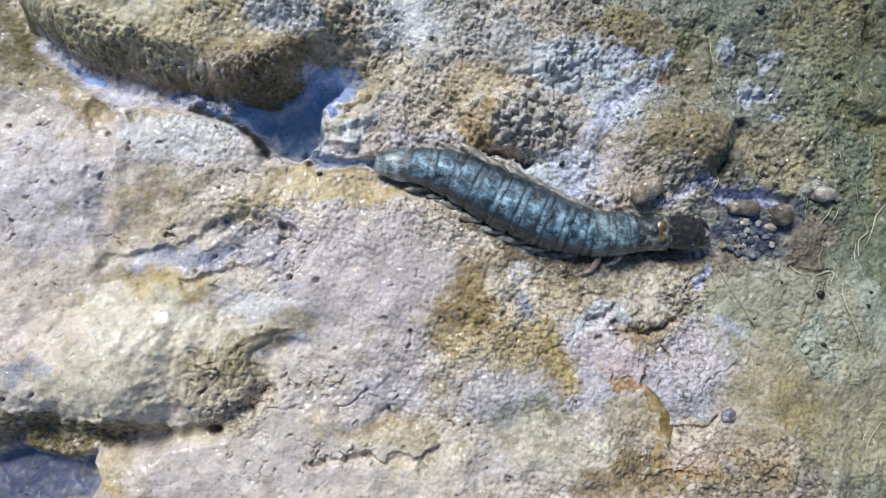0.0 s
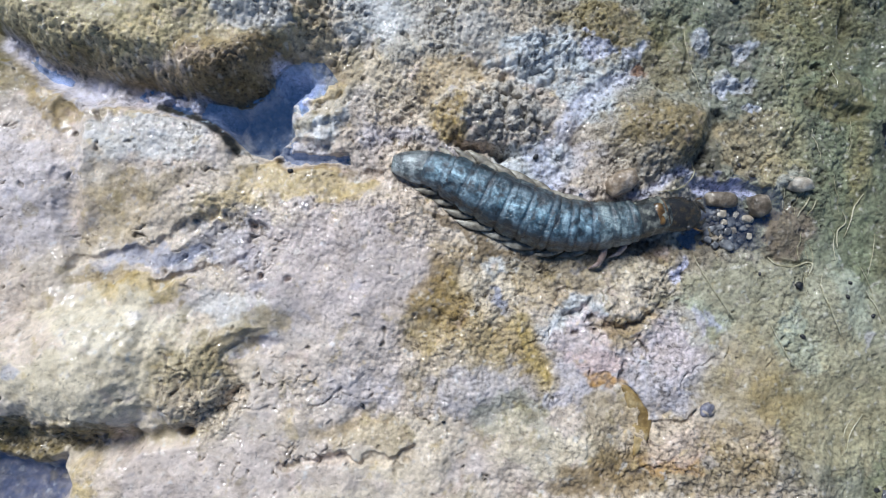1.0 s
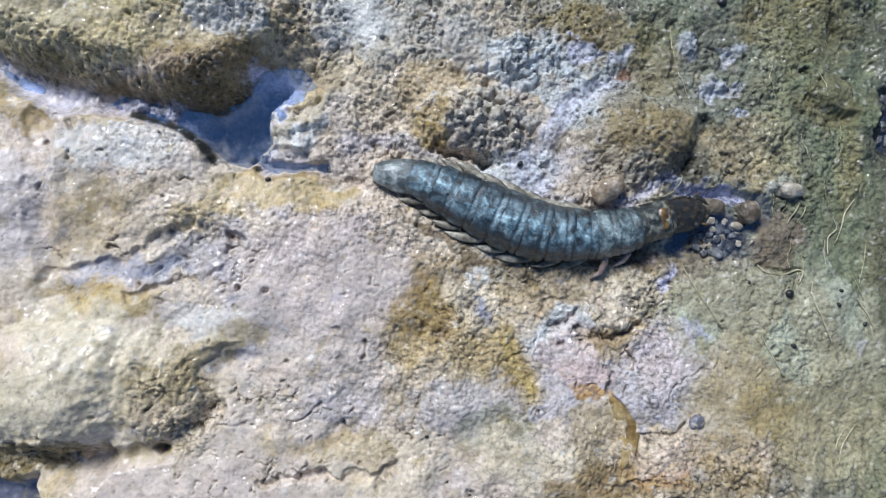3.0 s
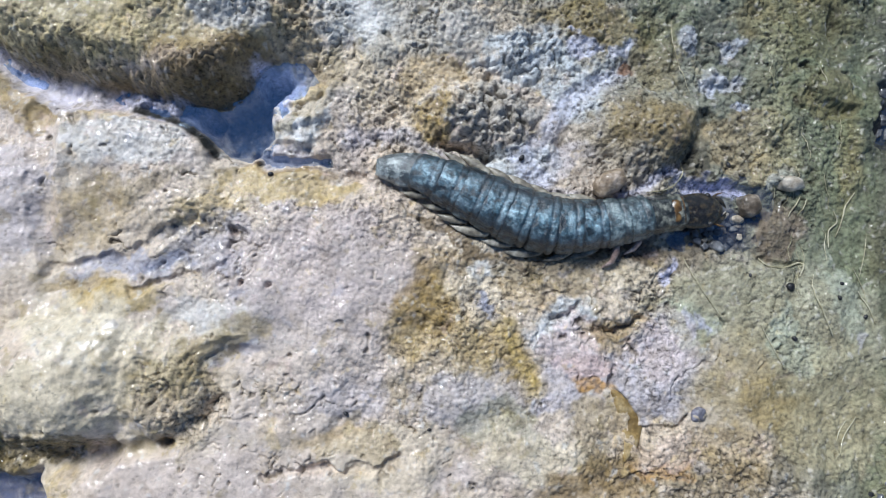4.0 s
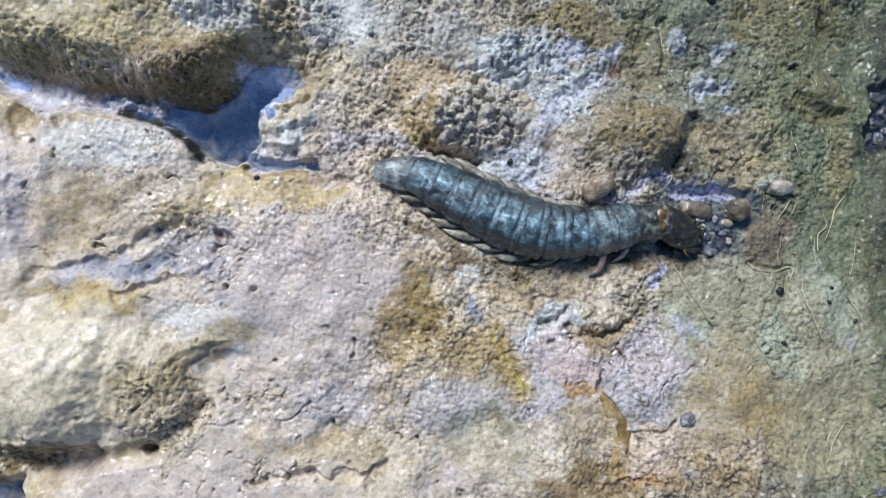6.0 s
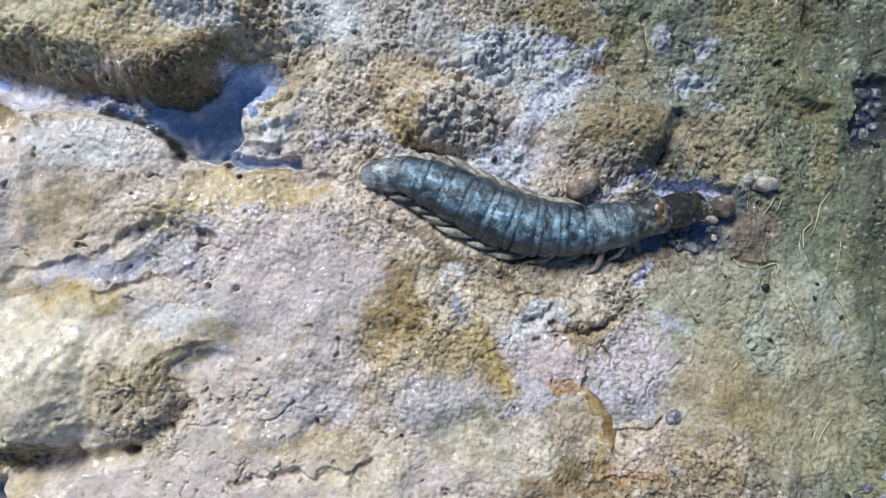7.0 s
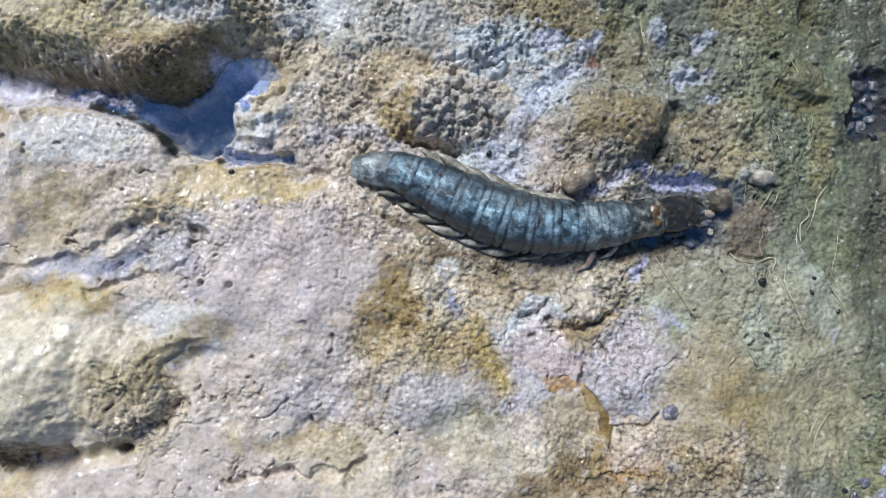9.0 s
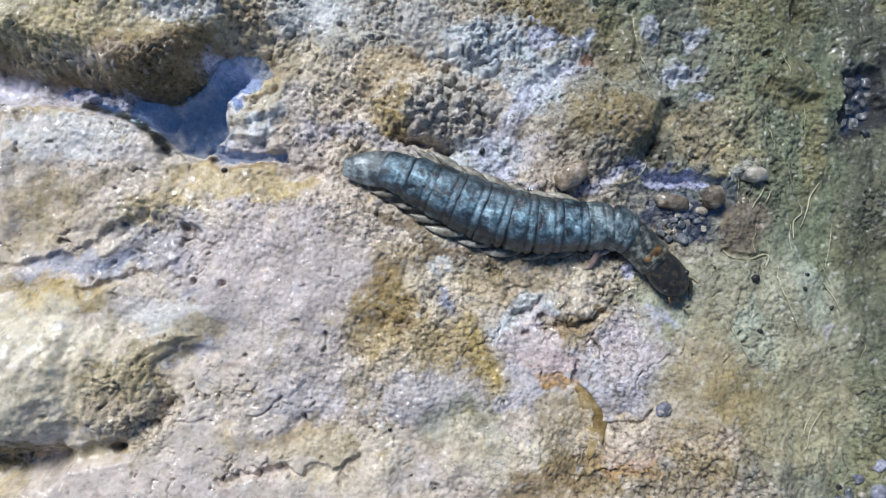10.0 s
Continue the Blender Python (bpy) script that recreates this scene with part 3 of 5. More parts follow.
    for ell in COARSE:
        rough = np.maximum(rough, 0.85 * smooth(1.3, 0.6, r.ellipse(*ell)))
    r.rough = rough
    r.h += 0.95 * fbm(x, y, 11, 3, 3)
    lumps = cells(r.wx, r.wy, 2.3, 7)
    r.h += rough * (1 - 0.78 * calm) * (0.32 * lumps + 0.52 * fbm(x, y, 3.2, 4, 21, 0.6))
    coarse = smooth(-0.25, 0.35, fbm(x, y, 9, 3, 95))
    bx, by = r.x + 0.35 * (r.wx - r.x), r.y + 0.35 * (r.wy - r.y)
    r.h += rough * (0.40 * coarse * beads(bx + 3, by, 1.05, 9) + 0.32 * beads(bx - 5, by + 2, 0.62, 19))
    r.h += 0.95 * (0.35 + 0.65 * np.clip(rough, 0, 1)) * (1 - 0.55 * calm) * (1 - 0.4 * fall) * np.clip(fbm(x, y, 5.5, 4, 23), -1, 0.4)
    knobs = np.clip(1.25 - r.ellipse(13.1, 19.7, 7.6, 6.8, 0), 0, 1) + 0.45 * np.clip(1.2 - r.ellipse(47.0, 25.5, 6.4, 6.4, 0), 0, 1)
    knobs += 0.45 * np.clip(1.2 - r.ellipse(-13.5, 20.2, 5.6, 4.8, 0), 0, 1) + np.clip(1.2 - r.ellipse(18.2, 27.2, 6.4, 4.0, 0), 0, 1) * 0.6
    r.h += np.clip(knobs, 0, 1) * (1.6 * beads(r.x + 0.3 * (r.wx - r.x), r.y + 0.3 * (r.wy - r.y), 1.7, 13) + 0.5 * beads(r.wx, r.wy, 0.95, 14) - 1.2)
    crack = np.abs(fbm(r.wx, r.wy, 8, 4, 41))
    where = np.clip(smooth(0.05, 0.45, fbm(x, y, 20, 2, 61)) + np.clip(1.4 - r.ellipse(28.3, -14.4, 13.7, 8.9, 0), 0, 1) + np.clip(1.3 - r.ellipse(-27.5, -0.3, 9.7, 4.8, 20), 0, 1), 0, 1)
    r.crack = smooth(0.04, 0.0, crack) * where * smooth(-0.1, 0.5, fbm(x, y, 3.0, 3, 43))
    r.h -= 0.75 * r.crack
    # crumbled stretches, split by fine dark gaps
    loose = smooth(0.0, 0.4, fbm(x, y, 13, 3, 97)) * smooth(0.45, 0.8, rough)
    for ell in CRUMBLED:
        loose = np.maximum(loose, smooth(1.25, 0.55, r.ellipse(*ell)))
    loose *= smooth(-0.35, 0.15, fbm(x, y, 3.4, 3, 99)) * (1 - 0.7 * fall)
    gap = np.maximum(smooth(0.17, 0.0, crumbs(r.wx, r.wy, 1.9, 25)), 0.7 * smooth(0.2, 0.0, crumbs(r.wx + 4, r.wy, 0.95, 27)))
    gap *= loose * smooth(-0.3, 0.2, fbm(x, y, 1.9, 2, 47))
    r.crack = np.maximum(r.crack, 0.9 * gap)
    r.h -= 0.5 * gap
    pits = smooth(0.68, 0.9, fbm(x, y, 2.1, 2, 81)) * (1 - 0.8 * calm)
    r.pits = pits
    r.h -= 0.45 * pits
    r.h = r.rolling + (r.h - r.rolling) * r.near


def colour_rock(r):
    x, y = r.xc, r.yc
    r.mott = fbm(x, y, 3.5, 4, 101, 0.6)
    r.mott2 = fbm(x, y, 1.4, 3, 121, 0.6)
    wide = fbm(x, y, 22, 3, 131)[..., None]
    r.c += (np.array(CREAM) - r.c) * np.clip(0.3 + 0.6 * wide, 0, 0.7)
    r.c += (np.array(LILAC) - r.c) * np.clip(0.5 * fbm(x, y, 9, 4, 141)[..., None], 0, 0.5)
    # true stone stains, plus some shade and sky sheen put into the colour
    s = r.stain_or_light
    side = smooth(18, 62, x + 0.55 * y + 6 * fbm(x, y, 18, 3, 145))[..., None]
    r.c += (np.array((0.155, 0.17, 0.130)) - r.c) * side * 0.9 * (0.62 + 0.38 * smooth(-24, 6, y))[..., None] * r.near[..., None]
    # upper block
    s((0.44, 0.39, 0.26), -43.6, 32.2, 22.5, 7.2, 0, 0.85)
    s((0.47, 0.42, 0.30), -25.4, 31.7, 9.7, 5.6, 0, 0.7)
    # olive along the under-slope deepens its shade
    s(OLIVE, -48.1, 25.7, 13.7, 2.4, -12, 0.55)
    s(OLIVE, -59.6, 26.8, 7.2, 5.6, 0, 0.6)
    s(BROWN, -26.0, 26.5, 8.1, 3.6, 0, 0.5)
    s(OLIVE, -14.5, 29.4, 5.0, 4.0, 0, 0.45)
    s((0.62, 0.64, 0.68), -22.1, 32.4, 5.6, 2.2, 14, 0.55)
    s(GREY, 1.4, 32.1, 12.9, 6.4, 0, 0.6)
    s(WHITE, -5.4, 33.8, 6.4, 4.8, 0, 0.45)
    s(TAN, 5.6, 24.8, 6.4, 3.2, 10, 0.6)
    s(OLIVE, -10.2, 24.1, 3.2, 4.8, 0, 0.4)
    s((0.42, 0.38, 0.28), -52.0, 33.6, 12.1, 4.2, 0, 0.6)
    # shaded underside and lip of the overhang, painted brown down to the streak
    s(BROWN, -30.0, 22.6, 8.9, 1.8, -8, 0.6)
    s(BROWN, -19.8, 27.4, 3.2, 3.2, 0, 0.6)
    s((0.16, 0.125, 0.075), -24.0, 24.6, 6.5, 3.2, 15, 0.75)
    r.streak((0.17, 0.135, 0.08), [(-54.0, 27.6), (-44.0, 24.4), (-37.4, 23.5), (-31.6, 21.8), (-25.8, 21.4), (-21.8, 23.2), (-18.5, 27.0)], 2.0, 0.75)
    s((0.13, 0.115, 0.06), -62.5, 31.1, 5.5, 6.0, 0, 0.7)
    # cleft edges
    s(OCHRE, -51.1, 20.6, 6.4, 2.3, -15, 0.6)
    s(LILAC, -49.6, 22.7, 7.2, 1.6, -25, 0.7)
    s(WHITE, -37.8, 15.3, 8.9, 4.0, 0, 0.5)
    s(GOLD, -37.2, 19.3, 7.2, 1.0, 0, 0.6)
    # lilac floors here and below hold the bright sky mirrored in shallow water
    r.streak((0.66, 0.64, 0.70), [(-59.0, 29.8), (-53.9, 26.2), (-47.2, 22.7), (-39.8, 21.3), (-32.3, 20.0), (-27.4, 18.6)], 1.9, 0.95, 0.5)
    s(WHITE, -13.5, 19.8, 5.6, 4.8, 0, 0.7)
    s(TAN, -11.8, 21.1, 3.6, 3.6, 0, 0.5)
    s(GOLD, -11.9, 22.8, 2.4, 1.4, 0, 0.5)
    s((0.64, 0.64, 0.74), -16.4, 23.2, 3.0, 4.2, -15, 0.9)
    s(OLIVE, -15.2, 18.5, 2.7, 1.0, 20, 0.5)
    s(LILAC, -15.8, 13.9, 4.8, 1.6, 0, 0.7)
    s((0.64, 0.64, 0.74), -33.0, 20.6, 6.5, 1.9, -14, 0.9)
    # gloom of the deep water put into the colour of the pool floor
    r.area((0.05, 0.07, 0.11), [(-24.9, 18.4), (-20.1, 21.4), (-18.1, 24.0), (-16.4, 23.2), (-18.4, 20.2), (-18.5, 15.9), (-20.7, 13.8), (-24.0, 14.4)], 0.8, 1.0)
    # ochre lip and slab
    s(GOLD, -15.7, 9.3, 12.1, 1.9, -4, 0.75)
    s(GOLD, -25.3, 5.5, 5.6, 3.2, 20, 0.6)
    s(BROWN, -14.9, 11.0, 8.1, 0.8, -4, 0.5)
    s(SLATE, -26.8, 0.9, 8.1, 3.2, 25, 0.4)
    s(SLATE, -36.3, -1.6, 8.9, 1.4, 5, 0.6)
    s(WHITE, -24.8, -8.3, 6.4, 3.2, 0, 0.4)
    s(GOLD, -38.4, -6.4, 8.1, 2.4, 8, 0.75)
    s(OCHRE, -42.5, -4.4, 4.8, 1.3, -5, 0.5)
    s(SLATE, -23.5, -1.5, 1.6, 2.1, 30, 0.6)
    s((0.55, 0.495, 0.475), -10.6, -3.4, 15.3, 9.7, 0, 0.75)
    s((0.60, 0.56, 0.56), -56.7, 7.6, 13.7, 9.7, 0, 0.7)
    s(OLIVE, -36.7, 8.6, 10.5, 1.8, 10, 0.35)
    s(TAN, -43.0, 5.3, 7.2, 4.8, 0, 0.45)
    # pale swelling and its foot
    s(CREAM, -42.7, -14.7, 14.5, 8.9, 0, 0.85)
    s((0.68, 0.63, 0.53), -40.6, -10.8, 9.7, 3.2, 0, 0.5)
    s(PINK, -53.7, -13.2, 7.2, 4.0, 0, 0.35)
    s(SLATE, -55.2, -17.1, 2.1, 1.3, 0, 0.5)
    s(SLATE, -51.7, -17.5, 1.4, 1.0, 0, 0.5)
    # shadow side and foot of the swelling, their shade painted olive and brown
    s(OLIVE, -28.5, -17.0, 6.5, 4.8, 30, 0.4, 0.8)
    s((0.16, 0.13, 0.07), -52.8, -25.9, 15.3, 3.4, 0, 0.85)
    s((0.34, 0.29, 0.19), -33.0, -25.6, 6.0, 2.8, 10, 0.55, 0.8)
    s(SLATE, -22.3, -14.6, 4.4, 1.6, 5, 0.6)
    # floor of the lower pool painted dark for the gloom under its water
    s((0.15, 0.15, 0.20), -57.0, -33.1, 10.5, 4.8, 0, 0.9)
    s(GOLD, -43.7, -32.4, 4.0, 4.0, 20, 0.75)
    s(ROSE, -27.9, -31.6, 13.7, 4.8, 0, 0.6)
    s(GOLD, -18.4, -24.8, 1.9, 4.0, 0, 0.5)
    s(TAN, -7.8, -26.3, 7.2, 2.4, 0, 0.6)
    s(LILAC, -7.1, -20.1, 5.6, 3.2, 0, 0.5)
    s((0.62, 0.55, 0.50), -25.6, -30.9, 20.9, 4.8, 0, 0.6)
    s((0.62, 0.56, 0.52), -10.4, -14.6, 12.1, 5.6, 0, 0.5)
    s((0.64, 0.57, 0.52), -25.9, -22.5, 9.7, 4.8, 0, 0.5)
    # brown shading of the slope right of the swelling, put into the colour
    s((0.34, 0.29, 0.19), -30.1, -19.8, 7.5, 8.1, 0, 0.45, 0.8)
    s((0.33, 0.28, 0.18), -24.3, -12.4, 6.4, 3.2, 20, 0.6)
    # brown field below the animal
    r.area(OCHRE, [(1.6, -1.3), (6.4, -1.6), (8.1, -6.5), (10.9, -10.5), (14.5, -12.9), (18.5, -16.1), (18.0, -23.2), (14.4, -22.4), (12.0, -17.7), (6.4, -16.1), (-1.6, -14.6), (-2.8, -11.4), (0.8, -6.6)], 2.2, 0.75)
    s(BROWN, 4.0, -8.1, 4.8, 4.8, 0, 0.5)
    s(BROWN, 14.6, -1.6, 11.3, 1.6, 0, 0.5)
    s(WHITE, 14.2, -3.2, 3.6, 2.1, 0, 0.6)
    s(SLATE, 11.9, -8.5, 0.9, 2.9, 15, 0.75)
    s(TAN, 17.0, -6.5, 4.0, 4.0, 0, 0.5)
    s(OLIVE, 7.2, -20.0, 9.7, 4.0, 0, 0.35)
    s(LILAC, 10.4, -20.8, 8.9, 4.0, 0, 0.55)
    s(GREEN, 13.6, -23.9, 6.4, 3.2, 0, 0.45)
    s(CREAM, 17.5, -28.6, 7.2, 3.6, 0, 0.7)
    s(CREAM, -1.5, -27.8, 9.7, 4.0, 0, 0.4)
    s((0.25, 0.21, 0.145), 23.6, -4.0, 10.5, 3.2, 0, 0.7)
    s((0.26, 0.20, 0.12), 27.0, -32.1, 9.7, 4.0, 0, 0.7)
    s((0.26, 0.22, 0.145), 42.2, -32.1, 10.5, 3.6, 0, 0.7)
    # white, pink and rust field
    s(WHITE, 23.4, -12.1, 5.6, 4.8, 0, 0.8)
    s(LILAC, 33.9, -17.6, 8.9, 6.4, 0, 0.75)
    s(PINK, 25.8, -16.0, 4.8, 2.1, 0, 0.7)
    s(LILAC, 21.7, -20.0, 3.6, 4.0, 0, 0.7)
    s(TAN, 29.1, -12.8, 4.8, 1.4, 0, 0.5)
    s(RUST, 26.1, -19.4, 3.4, 1.8, -25, 0.85)
    s(TAN, 30.8, -25.9, 2.1, 4.8, 8, 0.5)
    s(RUST, 34.6, -31.3, 4.0, 1.8, -15, 0.55)
    s(PINK, 36.7, -28.6, 4.8, 3.2, 0, 0.5)
    s(OLIVE, 26.4, -26.3, 3.2, 4.0, 0, 0.35)
    s(BROWN, 27.1, -30.9, 5.6, 3.2, 0, 0.4)
    s(CREAM, 32.6, -4.7, 7.2, 2.4, 0, 0.4)
    # a sky glint on the wet film, painted lilac
    s(LILAC, 37.6, -3.1, 1.3, 3.2, 0, 0.7)
    # flank
    s((0.34, 0.325, 0.23), 46.4, -9.5, 12.9, 6.4, 0, 0.6)
    s(MINT, 40.6, -11.2, 5.6, 3.2, 0, 0.4)
    s((0.35, 0.295, 0.185), 48.4, -19.9, 9.7, 8.1, 0, 0.6, 0.7)
    s(OCHRE, 54.0, -22.3, 8.1, 4.8, 0, 0.45)
    s(MINT, 56.5, -14.7, 2.9, 3.7, 0, 0.7)
    s(DARK, 56.8, -30.9, 6.4, 4.0, 10, 0.55)
    s(TAN, 45.6, -28.6, 7.2, 4.0, 0, 0.5)
    # upper field
    s((0.62, 0.66, 0.69), 18.2, 27.2, 7.6, 4.0, 10, 0.75)
    s((0.62, 0.66, 0.69), 25.4, 23.4, 4.8, 5.6, -35, 0.65)
    s((0.62, 0.66, 0.69), 17.2, 11.7, 7.2, 3.2, 15, 0.7)
    s(LILAC, 23.0, 11.8, 4.8, 2.4, 30, 0.5)
    # lavender sheen of the water film above the larva, painted on
    r.streak((0.60, 0.58, 0.62), [(-6.8, 15.7), (0.6, 15.9), (9.7, 11.2), (18.0, 8.0), (24.6, 6.6)], 1.3, 0.7, 0.5)
    r.streak((0.62, 0.63, 0.72), [(33.0, 25.5), (27.5, 22.5), (24.0, 19.5), (21.0, 16.0), (17.0, 12.5), (20.5, 9.6)], 1.7, 0.75)
    # sky reflection in the film beside the head, painted lilac
    r.streak((0.60, 0.61, 0.74), [(31.5, 6.6), (36.0, 8.6), (39.6, 10.6)], 0.9, 0.7)
    s(OLIVE, 28.5, 32.6, 8.9, 3.6, -10, 0.7)
    s((0.205, 0.165, 0.09), 36.0, 16.2, 8.9, 5.6, -8, 0.85, 0.8)
    s(OCHRE, 5.2, 17.9, 3.6, 3.6, 0, 0.7)
    s(GREY, 13.5, 18.9, 6.4, 4.8, 0, 0.6)
    s(OLIVE, 37.8, 28.3, 4.8, 6.4, 0, 0.45)
    s(DARK, 46.5, 30.2, 5.6, 4.8, 0, 0.3)
    s(GREY, 47.1, 24.5, 3.6, 1.4, 0, 0.6)
    s(TAN, 50.9, 14.7, 7.2, 4.8, 0, 0.5)
    s(GOLD, 53.3, 10.9, 4.0, 2.4, 0, 0.5)
    s(WHITE, 55.7, 8.8, 2.7, 1.4, 0, 0.5)
    # lilac sky sheen of the water around the stones, in the colour
    s((0.60, 0.60, 0.72), 45.5, 8.1, 6.0, 1.4, -5, 0.9)
    s(SLATE, 44.5, 2.8, 4.0, 3.2, 0, 0.5)
    s(TAN, 53.6, 1.2, 4.0, 3.6, 0, 0.5)
    flank = smooth(*FLANK, r.x + 0.05 * y + 1.0 * fbm(x, y, 14, 3, 5)) * r.near
    ribs = fbm(x * 3.0, y * 0.5, 9, 4, 15)[..., None]
    k = (flank * 0.85)[..., None]
    r.c += (np.array(GREEN) * (1 + 0.35 * ribs) - r.c) * k
    r.c += (np.array(OCHRE) - r.c) * np.clip(flank[..., None] * 0.55 * fbm(x * 1.6, y * 0.6, 12, 3, 33)[..., None], 0, 0.6)
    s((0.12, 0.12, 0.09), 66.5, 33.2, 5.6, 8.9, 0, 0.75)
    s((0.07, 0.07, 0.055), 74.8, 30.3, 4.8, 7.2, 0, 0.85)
    # the larva's shadow along its lower side, deepened with two brown strips
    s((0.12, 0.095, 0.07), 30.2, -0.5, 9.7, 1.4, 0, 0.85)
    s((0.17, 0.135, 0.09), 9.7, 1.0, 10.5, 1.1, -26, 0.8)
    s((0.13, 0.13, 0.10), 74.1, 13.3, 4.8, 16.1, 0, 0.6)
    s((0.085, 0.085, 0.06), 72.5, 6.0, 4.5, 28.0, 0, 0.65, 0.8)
    # darkness inside the two flank holes, painted near black
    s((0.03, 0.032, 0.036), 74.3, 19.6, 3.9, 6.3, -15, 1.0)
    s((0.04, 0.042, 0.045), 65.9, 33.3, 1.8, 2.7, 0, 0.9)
    # shade of the crease by the dome and of the gravel hollow, as colour
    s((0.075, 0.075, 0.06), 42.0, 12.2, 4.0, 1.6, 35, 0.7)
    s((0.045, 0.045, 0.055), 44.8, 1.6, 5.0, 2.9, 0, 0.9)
    # the same lilac sky sheen again, laid over the dark hollow
    s((0.60, 0.60, 0.74), 45.0, 8.4, 7.0, 1.7, -6, 0.85)
    s((0.20, 0.175, 0.13), 40.2, -1.4, 6.4, 2.4, 0, 0.6)
    s((0.18, 0.15, 0.12), 53.6, 1.6, 4.8, 3.9, 0, 0.75)
    # small lavender flakes: sky glints painted on the wet flank
    s((0.60, 0.60, 0.70), 40.6, -11.4, 1.0, 2.0, 10, 0.6)
    s((0.60, 0.60, 0.70), 42.6, -11.6, 0.8, 1.8, 0, 0.6)
    s((0.62, 0.62, 0.80), 65.3, -13.7, 0.8, 1.6, 10, 0.95)
    s((0.60, 0.60, 0.72), 38.1, -3.6, 1.0, 2.4, -10, 0.8)
    s((0.41, 0.40, 0.31), 60.2, -14.3, 9.7, 10.5, 0, 0.65)
    s((0.44, 0.41, 0.30), 61.1, -27.0, 8.9, 6.4, 0, 0.6)
    s((0.35, 0.335, 0.25), 48.2, -6.3, 10.5, 4.8, 0, 0.6)
    s(OLIVE, 59.6, 33.1, 9.7, 7.2, 0, 0.5)
    s(GREEN, 39.7, 32.8, 5.6, 4.8, 0, 0.5)
    s((0.45, 0.49, 0.41), 55.0, -14.0, 2.4, 4.8, 15, 0.7)
    s((0.40, 0.43, 0.35), 63.0, -8.0, 2.0, 6.0, 12, 0.5)
    s((0.68, 0.57, 0.55), 24.3, -14.0, 5.2, 4.4, 0, 0.6)
    s((0.66, 0.58, 0.57), 36.5, -14.5, 4.5, 5.0, 0, 0.45)
    s((0.56, 0.48, 0.38), 36.5, -27.0, 6.0, 4.0, 0, 0.55)
    s((0.37, 0.29, 0.17), 29.6, -11.4, 5.0, 1.5, -3, 0.65)
    r.streak((0.36, 0.28, 0.11), [(13.5, -10.5), (16.5, -14.5), (18.3, -19.5)], 1.8, 0.7)
    s((0.22, 0.125, 0.065), 33.0, 25.9, 1.5, 1.2, 0, 0.75)
    s((0.56, 0.58, 0.64), 47.2, 23.6, 4.0, 1.5, 8, 0.75)
    s((0.52, 0.54, 0.60), 42.4, 29.4, 2.2, 1.8, 0, 0.6)
    s((0.52, 0.54, 0.62), 48.8, 19.6, 1.6, 1.0, 0, 0.7)
    s((0.50, 0.52, 0.58), 49.3, 28.2, 2.2, 0.9, 20, 0.6)
    s((0.31, 0.31, 0.21), 55.6, 24.0, 3.2, 13.0, 0, 0.5, 0.8)
    s((0.60, 0.62, 0.74), 27.0, 29.2, 2.4, 0.9, 5, 0.7)
    s((0.60, 0.62, 0.72), 31.9, 28.4, 2.6, 1.0, 25, 0.6)
    s(BROWN, 64.1, 21.7, 4.8, 4.8, 0, 0.5)
    s((0.31, 0.265, 0.165), 59.0, -21.0, 13.0, 12.0, 0, 0.4, 0.9)
    s((0.125, 0.15, 0.095), 65.0, 27.0, 9.0, 14.0, 0, 0.4, 0.9)
    # flecks of ochre, slate and white all over
    for colour, size, seed, low, k in ((GOLD, 2.6, 181, 0.42, 0.45), (SLATE, 3.4, 191, 0.46, 0.28), (OLIVE, 4.2, 201, 0.40, 0.4), (WHITE, 2.2, 211, 0.46, 0.4), (PINK, 5.0, 221, 0.42, 0.3)):
        r.c += (np.array(colour) - r.c) * (k * smooth(low, low + 0.25, fbm(x, y, size, 4, seed, 0.6)) * (1 - 0.6 * flank) * (1 - 0.5 * side[..., 0]))[..., None]
    for c in CRACKS:
        d = r.line(c, 1.3) / 0.26
        k = (0.75 * smooth(1.3, 0.3, d) * smooth(-0.25, 0.35, r.mott2))[..., None]
        r.c += (np.array((0.11, 0.10, 0.095)) - r.c) * k
    # dirt in cracks and pits, bleached high grains
    dirt = np.clip(0.75 * r.crack + 0.6 * r.pits, 0, 0.85)[..., None]
    r.c += (np.array((0.12, 0.11, 0.09)) - r.c) * dirt
    speck = smooth(0.55, 0.8, fbm(x, y, 0.9, 2, 151))[..., None]
    r.c += (np.array((0.13, 0.12, 0.11)) - r.c) * speck * 0.5
    pale = smooth(0.45, 0.8, fbm(x, y, 1.3, 2, 161))[..., None]
    r.c += (np.array((0.74, 0.71, 0.66)) - r.c) * pale * 0.35
    r.c *= 1 + 0.16 * r.mott[..., None]
    # steep shaded face of the bank, painted black along the water's edge
    r.streak((0.018, 0.018, 0.016), [(-36.9, 20.3), (-32.7, 19.3), (-29.4, 17.7), (-27.0, 15.8), (-25.3, 13.6)], 0.8, 1.4, 0.1)
    grey = r.c.mean(-1, keepdims=True)
    r.c = np.clip(grey + (1.45 - 0.2 * side) * (r.c - grey), 0.015, 0.85)
    plain = np.array((0.50, 0.46, 0.38)) * (1 + 0.25 * fbm(x, y, 260, 4, 321) * (1 - r.near))[..., None]
    r.c = plain + (r.c - plain) * np.clip(1.3 * r.near, 0, 1)[..., None]
    shine = np.zeros(x.shape)
    for ell in SHINY:
        shine = np.maximum(shine, smooth(1.2, 0.5, r.ellipse(*ell, 2.0)))
